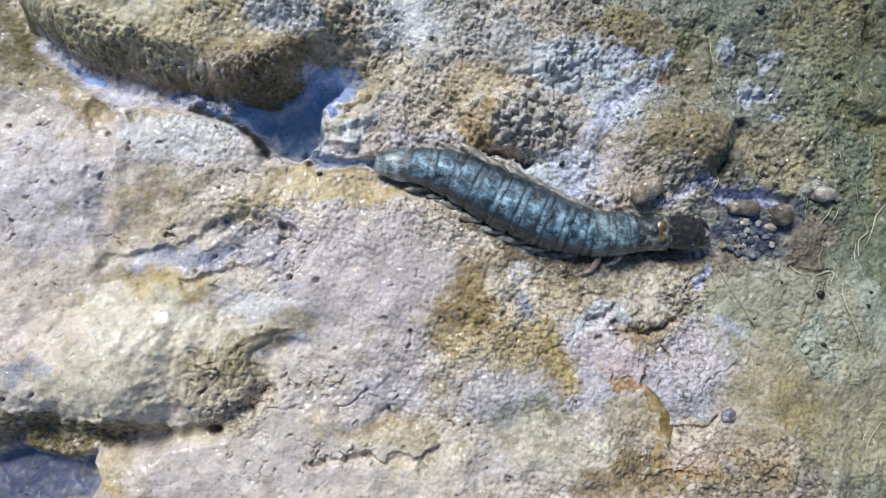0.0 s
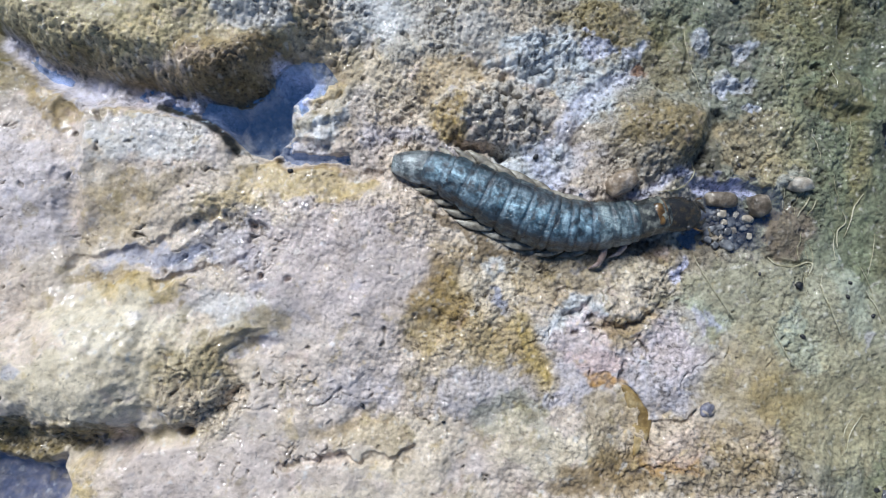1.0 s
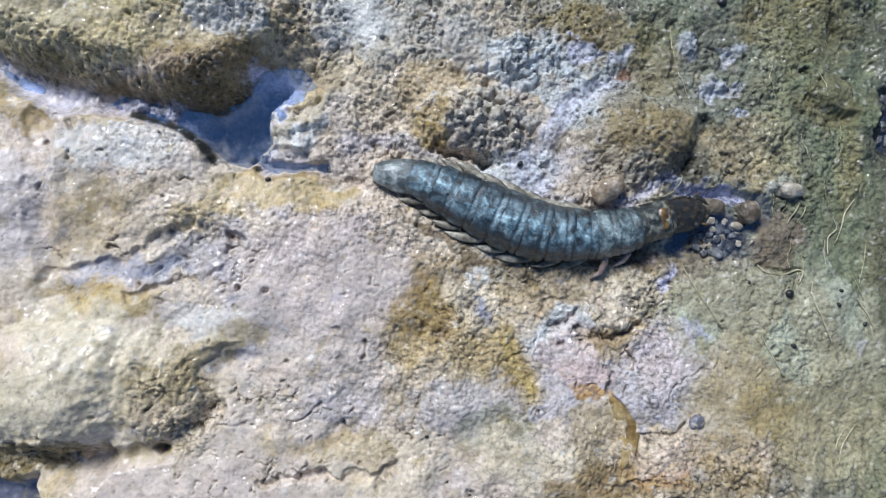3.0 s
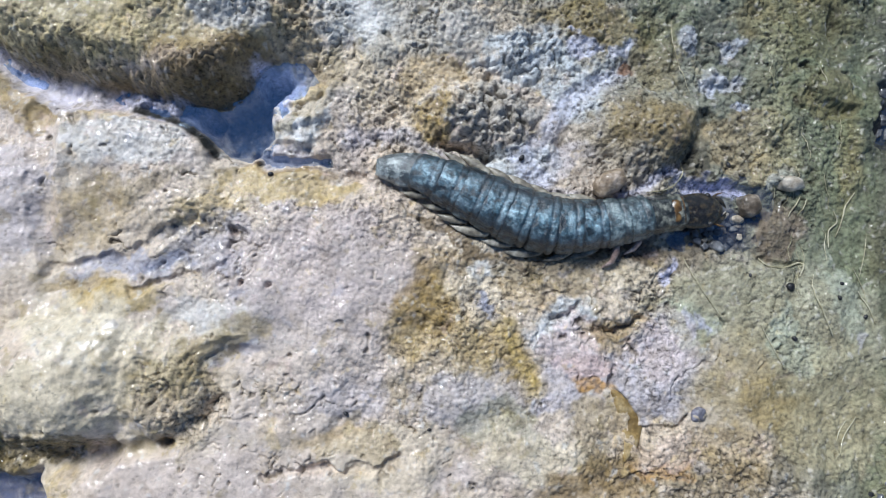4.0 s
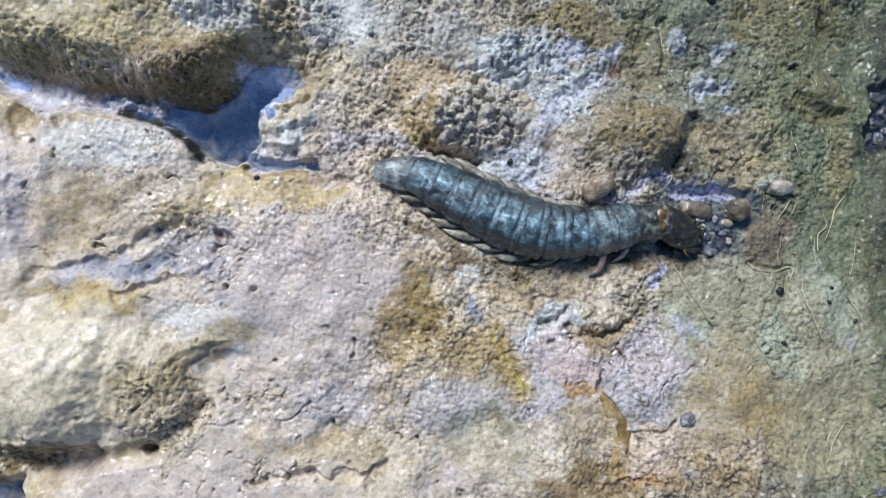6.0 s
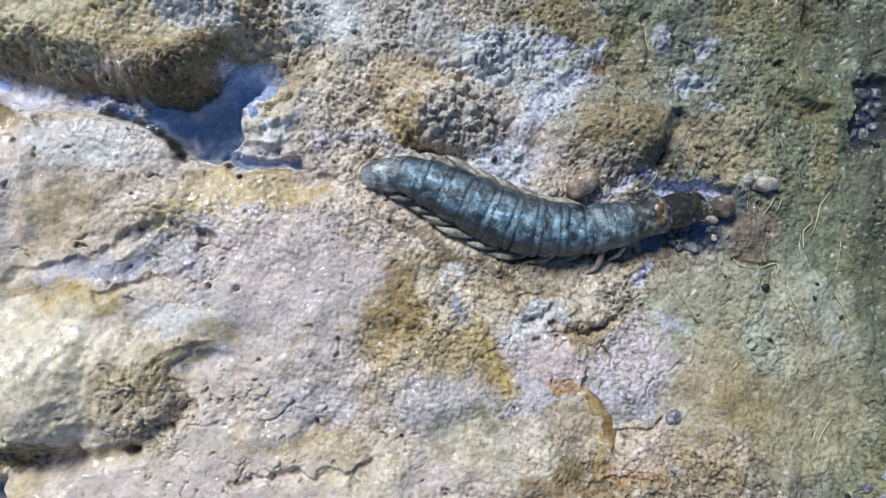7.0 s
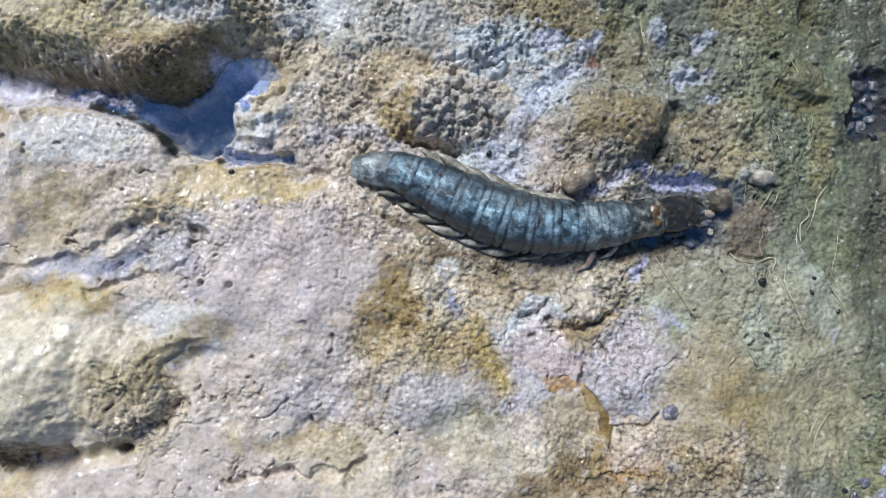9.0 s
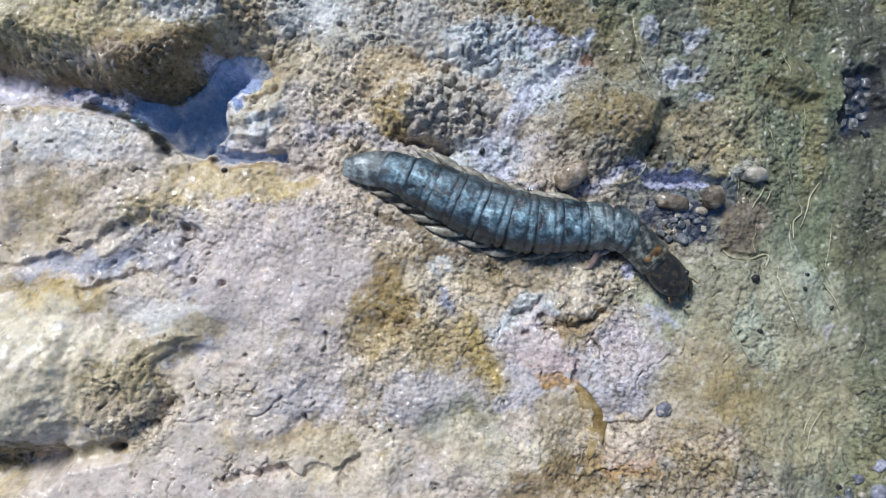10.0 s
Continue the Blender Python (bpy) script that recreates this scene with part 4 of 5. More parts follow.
    r.wet[:] = np.clip(0.16 + 0.35 * fbm(x, y, 8, 3, 171) - 0.12 * smooth(5, -20, y) * smooth(15, 35, x) + 0.8 * shine * smooth(0.0, 0.5, fbm(x, y, 2.0, 3, 175)), 0.0, 1)
    r.wet *= r.near


FLANK = (47.0, 66.0)  # plan x over which the rock turns into its outer flank
rock = Sheet()
shape_rock(rock)
colour_rock(rock)
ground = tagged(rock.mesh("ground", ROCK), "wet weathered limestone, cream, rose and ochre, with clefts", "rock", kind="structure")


# ---- helpers for things ----
def part(name, bm, material, parent=None, label="", smooth_faces=True):
    me = bpy.data.meshes.new(name)
    bm.to_mesh(me)
    bm.free()
    me.polygons.foreach_set("use_smooth", np.full(len(me.polygons), smooth_faces))
    me.materials.append(material)
    ob = new(name, me)
    if parent:
        ob.parent = parent
    if label:
        ob["label"] = label
    return ob


def loft(bm, rings, close=True):
    """Skin a list of rings of points."""
    rows = [[bm.verts.new(p) for p in ring] for ring in rings]
    n = len(rows[0])
    for a, b in zip(rows, rows[1:]):
        for i in range(n):
            bm.faces.new((a[i], a[(i + 1) % n], b[(i + 1) % n], b[i]))
    if close:
        bm.faces.new(rows[0][::-1])
        bm.faces.new(rows[-1])
    return bm


def tube(points, radii, sides=8):
    """A bent, tapering tube through points (metres)."""
    pts = [Vector(p) for p in points]
    rings = []
    for i, p in enumerate(pts):
        d = (pts[min(i + 1, len(pts) - 1)] - pts[max(i - 1, 0)]).normalized()
        side = d.cross(Vector((0, 0, 1)))
        side = side.normalized() if side.length > 1e-6 else Vector((1, 0, 0))
        up = side.cross(d)
        rings.append([p + (side * math.cos(a) + up * math.sin(a)) * radii[i] for a in (2 * math.pi * k / sides for k in range(sides))])
    return loft(bmesh.new(), rings)


def sheet_water(name, outline, level, material, label, slope=(0, 0)):
    """A level water surface inside an outline of the plan (millimetres); the rock cuts its shore."""
    for _ in range(3):      # round the corners off
        outline = [(a[0] * k + b[0] * (1 - k), a[1] * k + b[1] * (1 - k)) for a, b in zip(outline, outline[1:] + outline[:1]) for k in (0.75, 0.25)]
    bm = bmesh.new()
    top = [bm.verts.new((x * MM, y * MM, (level + slope[0] * x + slope[1] * y) * MM)) for x, y in outline]
    bm.faces.new(top)
    bmesh.ops.triangulate(bm, faces=bm.faces[:])
    bm.normal_update()
    if sum(f.normal.z for f in bm.faces) < 0:
        bmesh.ops.reverse_faces(bm, faces=bm.faces[:])
    ob = part(name, bm, material)
    ob.visible_shadow = False
    return tagged(ob, label, "water", kind="structure")


sheet_water("water_1", [(-68.8, 41.4), (-58.4, 32.8), (-48.3, 27.8), (-31.8, 26.4), (-18.7, 30.0), (-11.9, 26.7), (-7.6, 15.7), (-7.6, 11.5), (-18.2, 10.5), (-27.2, 12.1), (-33.0, 16.2), (-47.6, 16.8), (-59.4, 24.3), (-68.0, 31.0)], 0.35, POOL, "clear still water in a rock cleft mirroring blue sky")
sheet_water("water_2", [(-83.1, -28.6), (-55.8, -28.3), (-49.6, -29.1), (-46.8, -31.6), (-48.2, -40.6), (-81.9, -40.5)], 1.15, FILM, "small dark still pool at the foot of the rock")
sheet_water("water_3", [(37.6, 10.3), (45.6, 10.3), (52.1, 9.0), (54.2, 6.0), (52.0, 1.5), (49.5, -1.6), (41.8, -1.8), (36.9, 0.2)], -1.25, FILM, "shallow clear water around small stones")
hole_x, hole_y = 74.3, 19.1
sheet_water("water_5", [(hole_x + 4.2 * math.cos(a), hole_y + 6.5 * math.sin(a)) for a in (k * math.pi / 9 for k in range(18))], rock.height(hole_x, hole_y) + 0.3, FILM, "little water in the dark hole of the flank")
sheet_water("water_4", [(14.7, 9.2), (21.3, 8.2), (25.5, 8.0), (31.0, 7.7), (34.5, 7.2), (34.0, 2.8), (26.1, 1.4), (17.9, 2.4)], 0.75, FILM, "thin film of water around the larva", (-0.039, -0.032))


# ---- stones ----
def pebble_mesh(rx, ry, rz, seed, lumpy=0.16, blunt=0.0):
    bm = bmesh.new()
    bmesh.ops.create_icosphere(bm, subdivisions=3, radius=1.0)
    for v in bm.verts:
        p = v.co.copy()
        if blunt:
            m = max(abs(p.x), abs(p.y), abs(p.z))
            p = p.lerp(p / m, blunt)
        p *= 1 + lumpy * noise.noise(p * 1.3 + Vector((seed * 3.7, 0, 0))) + 0.05 * noise.noise(p * 4.1 + Vector((0, seed, 0)))
        v.co = (p.x * rx * MM, p.y * ry * MM, p.z * rz * MM)
    return bm


def stone(x, y, rx, ry, turn, material, label, seed, rz=0.0, lift=0.35, name="pebble", group="", lumpy=0.16, blunt=0.0):
    rz = rz or 0.7 * min(rx, ry)
    ob = part(name, pebble_mesh(rx, ry, rz, seed, lumpy, blunt), material)
    low = min(rock.height(x + 0.6 * rx * a, y + 0.6 * ry * b) for a, b in ((0, 0), (1, 0), (-1, 0), (0, 1), (0, -1)))
    ob.matrix_basis = pose(x * MM, y * MM, (low + lift * rz) * MM, 0, 0, turn)
    return tagged(ob, label, "stone", group)


stone(29.7, 8.6, 2.4, 1.65, 30, PEBBLE_RED, "reddish tan wet pebble in a film of water", 1, 1.7, 0.65, lumpy=0.35, blunt=0.15)
nudged = stone(44.5, 6.3, 2.35, 1.2, -3, PEBBLE_TAN, "oblong tan pebble that the larva nudges", 2, 1.2, 0.6, blunt=0.3)
stone(49.8, 5.3, 1.5, 1.65, 10, PEBBLE_TAN, "blunt brown pebble in shallow water", 3, 1.6, 0.5, blunt=0.4)
stone(55.9, 8.5, 2.15, 1.2, -8, PEBBLE_PALE, "pale rounded pebble on the rock", 4, 1.2, 0.2, lumpy=0.35)
stone(48.3, 3.4, 0.9, 0.6, -20, PEBBLE_PALE, "small white pebble among dark gravel", 5, 0.6, 0.9)
stone(40.8, -23.6, 1.2, 1.0, 30, PEBBLE_LILAC, "small grey-violet rounded pebble", 6, 0.7, 0.2, lumpy=0.3)
stone(55.5, -6.3, 0.6, 0.6, 0, PEBBLE_DARK, "small blue-black round seed", 7, 0.6, 0.8, "seed")

GRAVEL = "grey gravel in the hollow"
rnd = random.Random(4)
spots = []
gx, gy = 45.1, 1.8
for _ in range(900):
    x, y = gx + rnd.uniform(-3.6, 3.6), gy + rnd.uniform(-2.7, 2.7)
    size = rnd.uniform(0.42, 0.85)
    if (x - gx) ** 2 / 13 + (y - gy) ** 2 / 7.3 < 1 and all(math.hypot(x - a, y - b) > 0.82 * (size + c) for a, b, c in spots):
        spots.append((x, y, size))
for k, (x, y, size) in enumerate(spots):
    pale = rnd.random() < 0.2
    stone(x, y, size * rnd.uniform(0.9, 1.25), size * rnd.uniform(0.7, 0.95), rnd.uniform(0, 180), PEBBLE_PALE if pale else PEBBLE_GREY,
          "tiny pale pebble of the gravel" if pale else "tiny grey angular pebble of the gravel", 20 + k, size * 0.6, 0.7, group=GRAVEL, lumpy=0.4, blunt=0.5)

# stones washed together at the lower end of the flank
CORNER = "stones at the lower end of the flank"
for k, (x, y, size, mat, label) in enumerate((
        (65.5, -32.0, 1.0, PEBBLE_LILAC, "smooth slate-grey pebble washed against the rock"), (67.7, -33.6, 1.4, PEBBLE_LILAC, "larger slate-grey pebble washed against the rock"),
        (63.6, -33.9, 1.1, PEBBLE_GREY, "rounded greenish grey pebble washed against the rock"), (62.1, -34.7, 0.9, PEBBLE_GREY, "rounded greenish grey pebble washed against the rock"),
        (65.6, -34.1, 0.7, PEBBLE_PALE, "small white chip of stone"), (60.7, -34.8, 0.8, PEBBLE_PALE, "small white chip of stone"),
        (68.6, -30.3, 1.1, PEBBLE_LILAC, "pale violet pebble washed against the rock"), (69.3, -34.8, 1.0, PEBBLE_DARK, "small black pebble washed against the rock"),
        (66.5, -35.8, 0.9, PEBBLE_DARK, "small black pebble washed against the rock"), (62.6, -33.0, 0.5, PEBBLE_DARK, "small black pebble washed against the rock"))):
    stone(x + 2.6, y - 2.4, size * 0.85, size * 0.65, 37 * k, mat, label, 70 + k, size * 0.5, 0.35, group=CORNER, lumpy=0.4, blunt=0.35)

# stones in the dark hole of the flank, and its water
for k, (x, y, size) in enumerate(((73.2, 18.6, 1.2), (72.1, 20.9, 1.0), (74.0, 16.3, 1.0), (75.2, 20.2, 1.3), (73.6, 22.6, 1.1), (75.6, 17.6, 1.0), (72.4, 16.6, 0.7), (76.4, 22.6, 1.1), (74.4, 14.4, 0.8))):
    stone(x, y, size * 1.05, size * 0.7, 40 * k, PEBBLE_GREY, "dark wet pebble in a hole of the rock", 110 + k, size * 0.6, 0.1, group="stones in the dark hole", lumpy=0.6, blunt=0.2)

# black grains that lie singly on the stone
GRAINS = "single black grains on the rock"
for k, (x, y, size) in enumerate(((-17.6, 10.6, 0.46), (17.6, 12.6, 0.5), (47.7, 11.4, 0.5), (55.2, -13.6, 0.48), (47.9, 36.5, 0.8), (31.8, -1.9, 0.4),
                                  (62.3, -8.0, 0.4), (63.1, -6.0, 0.4), (66.5, -10.8, 0.4), (49.4, -4.6, 0.3), (-7.4, -22.4, 0.4), (3.9, -24.7, 0.3))):
    stone(x, y, size * 0.95, size * 0.7, 50 * k, PEBBLE_DARK, "tiny shiny black grain", 90 + k, size * 0.7, 0.5, "grain", GRAINS, 0.1)

# small bubbles caught at the water's edge
for x, y, size in ((23.1, 6.3, 0.45), (23.8, 6.8, 0.3), (-9.4, 12.2, 0.4), (28.1, 7.1, 0.4), (38.5, -0.7, 0.3)):
    ob = part("bubble", pebble_mesh(size, size, size, 1, 0.0), FILM)
    ob.matrix_basis = pose(x * MM, y * MM, (rock.height(x, y) + 0.3 * size) * MM)
    tagged(ob, "tiny clear bubble at the edge of the water", "bubble", "bubbles at the water")


# ---- plant fibres and the husk ----
def fibre(points, width, label="fine pale plant fibre lying on wet stone", name="plant_fibre", material=None):
    p = [np.array(q, float) for q in points]
    p = [2 * p[0] - p[1]] + p + [2 * p[-1] - p[-2]]
    line = []
    for a, b, c, d in zip(p, p[1:], p[2:], p[3:]):
        for k in np.linspace(0, 1, 7, endpoint=False):
            line.append(0.5 * (2 * b + (c - a) * k + (2 * a - 5 * b + 4 * c - d) * k * k + (3 * b - a - 3 * c + d) * k ** 3))
    line.append(p[-2])
    hs = [rock.height(*q) for q in line]
    hs = [max(hs[max(0, i - 1):i + 2]) for i in range(len(hs))]
    n = len(line)
    pts = [(q[0] * MM, q[1] * MM, (h + width) * MM) for q, h in zip(line, hs)]
    radii = [0.85 * width * (0.45 + 0.45 * math.sin(math.pi * (i + 0.5) / n)) * MM for i in range(n)]
    return tagged(part(name, tube(pts, radii, 6), material or FIBRE), label, "plant fibre", "fibres on the flank")


# plant fibres; some of the pale curves stand in for caustic glints of water
fibre([(40.1, -1.8), (41.5, -5.1), (43.4, -8.3), (45.4, -11.2)], 0.11)
fibre([(50.3, -11.5), (51.6, -14.3), (53.3, -17.7)], 0.11)
fibre([(51.3, -2.1), (51.9, -3.1), (54.6, -3.6), (57.4, -2.9), (57.7, -3.7), (57.0, -5.0)], 0.2, "flat pale curled plant fibre on the rock")
fibre([(59.0, -4.6), (58.7, -7.0), (59.7, -10.3), (61.0, -13.5)], 0.16)
fibre([(40.2, 12.3), (40.8, 10.7), (39.9, 8.8), (37.6, 7.6), (35.0, 7.3)], 0.13, "fine pale fibre curled below the brown dome")
fibre([(62.9, 4.5), (63.4, 2.9), (62.2, 1.7), (61.9, -0.8)], 0.16)
fibre([(40.2, 32.8), (40.4, 29.2), (41.3, 24.9), (42.3, 21.9)], 0.09)
fibre([(66.3, 7.2), (64.9, 5.2), (64.4, 3.5), (63.1, 0.7)], 0.16)
fibre([(57.7, 6.6), (56.9, 5.4), (55.9, 3.7)], 0.15)
fibre([(58.6, 6.2), (58.1, 5.0), (57.4, 3.9)], 0.12)
fibre([(65.7, -7.1), (67.1, -9.5), (67.8, -11.9)], 0.13)
fibre([(64.0, -24.8), (62.1, -27.4), (61.0, -29.6), (59.9, -30.5)], 0.12)
fibre([(62.6, -25.2), (61.4, -26.8), (60.7, -28.1)], 0.1)
fibre([(69.8, -15.1), (70.6, -16.2), (70.0, -17.8)], 0.1)
fibre([(67.8, 1.2), (67.1, -2.0), (66.3, -5.1)], 0.1)
# hair-fine strands that the running water has drawn out along the flank
rnd = random.Random(12)
for _ in range(14):
    x, y, line = rnd.uniform(53, 66), rnd.uniform(-8, 30), []
    for k in range(rnd.choice((4, 5, 6))):
        line.append((x, y))
        x, y = x + rnd.uniform(-0.55, 0.55), y - rnd.uniform(0.7, 1.4)
    fibre(line, 0.075, "hair-fine pale strand on the wet green flank")


def husk():
    bm = bmesh.new()
    mid = [(29.0, -20.2), (30.2, -21.2), (31.2, -22.9), (31.7, -24.9), (31.5, -27.2), (30.4, -29.8)]
    n = 24
    along = [np.array(mid[min(int(s * 5), 4)]) + (np.array(mid[min(int(s * 5), 4) + 1]) - np.array(mid[min(int(s * 5), 4)])) * (s * 5 - min(int(s * 5), 4)) for s in np.linspace(0, 1, n + 1)]
    lie = np.convolve(np.pad([rock.height(*q) for q in along], 4, mode="edge"), np.ones(9) / 9, mode="valid")
    top, low = [], []
    for i in range(n + 1):
        s = i / n
        k = s * (len(mid) - 1)
        j = min(int(k), len(mid) - 2)
        a, b = np.array(mid[j]), np.array(mid[j + 1])
        p = a + (b - a) * (k - j)
        d = (b - a) / np.hypot(*(b - a))
        side = np.array((-d[1], d[0]))
        w = 1.45 * math.sin(math.pi * (0.02 + 0.96 * s)) ** 0.8
        rt, rl = [], []
        for q in (-1, -0.6, -0.2, 0.2, 0.6, 1):
            c = p + side * w * q
            z = lie[i] + 0.08 + 0.16 * (1 - q * q)
            rt.append(bm.verts.new((c[0] * MM, c[1] * MM, (z + 0.12) * MM)))
            rl.append(bm.verts.new((c[0] * MM, c[1] * MM, (z - 0.9) * MM)))
        top.append(rt)
        low.append(rl)
    for rows, flip in ((top, False), (low, True)):
        for a, b in zip(rows, rows[1:]):
            for i in range(5):
                f = (a[i], b[i], b[i + 1], a[i + 1])
                bm.faces.new(f[::-1] if flip else f)
    for i in range(n):
        bm.faces.new((top[i][0], low[i][0], low[i + 1][0], top[i + 1][0]))
        bm.faces.new((top[i][5], top[i + 1][5], low[i + 1][5], low[i][5]))
    bm.faces.new([*top[0][::-1], *low[0]])
    bm.faces.new([*top[n], *low[n][::-1]])
    bmesh.ops.recalc_face_normals(bm, faces=bm.faces[:])
    return tagged(part("seed_husk", bm, HUSK), "curved amber seed husk stuck on the wet rock", "plant husk")


husk()


# ---- the larva: a chain of rigid rings that glides along a bent line ----
SPINE = [
    (0, ((-8.7, 12.1), (0.3, 10.9), (9.9, 6.2), (19.8, 2.4), (27.4, 2.2), (33.0, 2.4), (37.4, 2.4))),
    (0.5, ((-2.1, 10.6), (3.8, 9.8), (10.9, 6.2), (19.6, 2.6), (28.3, 1.8), (33.9, 2.2), (39.1, 2.6))),
    (1, ((-2.0, 11.4), (3.1, 10.4), (10.5, 6.6), (19.9, 2.6), (28.9, 2.5), (34.9, 3.9), (40.1, 3.8))),
    (1.5, ((-1.9, 11.4), (3.4, 10.2), (10.8, 6.4), (20.1, 2.3), (29.6, 2.4), (35.6, 4.6), (38.7, 9.4))),
    (2, ((-1.9, 11.3), (3.4, 10.5), (10.7, 6.6), (19.9, 2.5), (29.6, 2.2), (36.0, 4.6), (39.7, 10.8))),
    (2.5, ((-2.0, 11.3), (3.5, 10.2), (10.7, 6.5), (19.8, 2.6), (29.4, 2.1), (36.1, 4.3), (41.0, 7.8))),
]
SPINE += [
    (4, ((-2.0, 11.3), (3.0, 10.5), (10.6, 6.9), (19.8, 2.9), (29.1, 2.8), (36.2, 4.1), (44.8, 4.5))),
    (4.25, ((-1.9, 11.5), (3.2, 10.6), (10.6, 6.9), (19.8, 2.8), (29.4, 2.7), (36.7, 3.7), (44.6, 3.0))),
    (4.5, ((-1.8, 11.7), (3.3, 10.7), (10.6, 6.9), (19.7, 2.6), (30.1, 2.5), (37.6, 3.0), (41.8, -4.8))),
    (5, ((-2.1, 11.5), (2.9, 10.5), (10.2, 7.1), (19.4, 2.7), (28.7, 2.7), (36.3, 3.6), (42.3, -1.5))),
    (5.5, ((-1.2, 11.5), (3.7, 10.5), (10.9, 6.7), (20.0, 2.7), (29.3, 2.6), (36.4, 4.1), (41.3, -0.6))),
]
SPINE += [
    (7, ((0.1, 10.4), (5.0, 10.3), (12.2, 7.1), (20.5, 3.1), (29.6, 2.1), (37.4, 3.5), (45.8, 5.2))),
    (7.5, ((-0.1, 10.6), (4.8, 10.2), (11.9, 6.6), (20.5, 3.0), (29.7, 2.0), (37.5, 4.2), (45.5, 7.5))),
    (8, ((0, 10.2), (4.5, 10.1), (11.6, 6.6), (20.2, 3.0), (29.3, 2.0), (37.8, 5.2), (42.0, 13.4))),
    (8.5, ((-0.6, 10.5), (4.3, 10.0), (11.3, 6.7), (19.9, 2.7), (29.4, 1.7), (37.2, 4.5), (44.5, 9.2))),
    (9, ((-0.5, 10.7), (4.8, 10.1), (12.2, 6.4), (20.4, 2.8), (29.4, 1.8), (36.4, 2.5), (45.8, 3.7))),
    (9.25, ((-0.3, 10.6), (4.8, 10.1), (12.0, 6.5), (20.4, 2.8), (29.6, 1.8), (36.5, 2.1), (45.5, 1.7))),
    (9.5, ((0, 10.4), (4.9, 10.1), (11.9, 6.7), (20.5, 2.7), (29.9, 1.7), (36.1, 1.2), (42.8, -7.7))),
    (10, ((-0.7, 10.5), (4.9, 9.8), (12.0, 6.4), (20.9, 2.5), (30.4, 1.4), (36.5, 0.6), (44.1, -8.0))),
]
# name, share of the length, half width at the rear and the front in millimetres
RINGS = [("tail", 0.100, 1.0, 2.3)]
RINGS += [("abdomen_ring", 0.071, 0.88 * a, 0.88 * b) for a, b in ((2.6, 3.2), (3.3, 3.7), (3.8, 4.1), (4.15, 4.35), (4.4, 4.45), (4.45, 4.35), (4.3, 4.0), (3.95, 3.55))]
RINGS += [("thorax_ring", 0.062, 3.25, 3.1), ("thorax_ring", 0.062, 3.0, 2.75), ("neck_shield", 0.098, 2.55, 2.45), ("head", 0.115, 2.3, 2.5)]
BODY = 51.0      # millimetres
AXIS = 3.2       # height of the body's axis over the rock


def glide(points, shares):
    """Places and headings at shares of the length of a smooth line through points."""
    p = [np.array(q, float) for q in points]
    p = [2 * p[0] - p[1]] + p + [2 * p[-1] - p[-2]]
    line = []
    for a, b, c, d in zip(p, p[1:], p[2:], p[3:]):
        for k in np.linspace(0, 1, 16, endpoint=False):
            line.append(0.5 * (2 * b + (c - a) * k + (2 * a - 5 * b + 4 * c - d) * k * k + (3 * b - a - 3 * c + d) * k ** 3))
    line = np.array(line + [p[-2]])
    run = np.concatenate([[0], np.cumsum(np.hypot(*np.diff(line, axis=0).T))])
    run /= run[-1]
    at = lambda s: np.array([np.interp(s, run, line[:, 0]), np.interp(s, run, line[:, 1])])
    out = []
    for s0, s1 in shares:
        a, b = at(s0), at(s1)
        out.append(((a + b) / 2, math.degrees(math.atan2(b[1] - a[1], b[0] - a[0]))))
    return out


def ring_mesh(length, r0, r1, folded, flat=0.72, seed=0):
    """A plump body ring along x: a broad plate, a cross fold before it, deep joints at both ends and a flatter belly."""
    rings, m, n = [], 40, 60
    for i in range(m + 1):
        s = i / m
        x = (s - 0.5) * length * 1.26
        end = min(s, 1 - s)
        r = (r0 + (r1 - r0) * s) * (1 - 0.17 * math.exp(-(end / 0.085) ** 2))
        if folded:
            r *= 1 - 0.045 * math.exp(-((s - 0.66) / 0.05) ** 2)
        if i in (0, m):
            r *= 0.7
        if r0 < 1.5:      # the tail end is rounded off
            r = r1 * (0.42 + 0.58 * math.sin(math.pi / 2 * min(1, 0.04 + s * 1.25)) ** 0.8)
        ring = []
        for k in range(n):
            a = 2 * math.pi * k / n
            ca, sa = math.cos(a), math.sin(a)
            w = 1 + 0.05 * noise.noise(Vector((x * 0.6, ca * 1.6 + seed * 7.1, sa * 1.6))) + 0.035 * noise.noise(Vector((x * 1.5, ca * 6 + seed * 3.1, sa * 6)))
            side = 1 + 0.07 * math.exp(-((sa + 0.02) / 0.16) ** 2) - 0.04 * math.exp(-((sa - 0.42) / 0.12) ** 2)      # fold along the flank
            ring.append((x * MM, r * ca * w * side * MM, r * (flat if sa > 0 else 0.6) * sa * w * MM))
        rings.append(ring)
    return loft(bmesh.new(), rings)


def gill_mesh(size, side, seed):
    """A soft, backward-pointing lobe that tapers to a point."""
    rnd = random.Random(seed)
    out, droop = 0.34 + 0.2 * rnd.random(), 0.3 + 0.9 * rnd.random()
    rings, m, n = [], 14, 12
    for i in range(m + 1):
        s = i / m
        w = 0.16 * size * math.sin(math.pi * (0.30 + 0.69 * s)) ** 0.9
        x, y, z = -size * s, side * size * (out * s - 0.17 * s * s), -droop * s
        rings.append([((x + 0.2 * w * math.cos(a)) * MM, (y + w * math.cos(a)) * MM, (z + 0.5 * w * math.sin(a)) * MM) for a in (2 * math.pi * k / n for k in range(n))])
    return loft(bmesh.new(), rings)


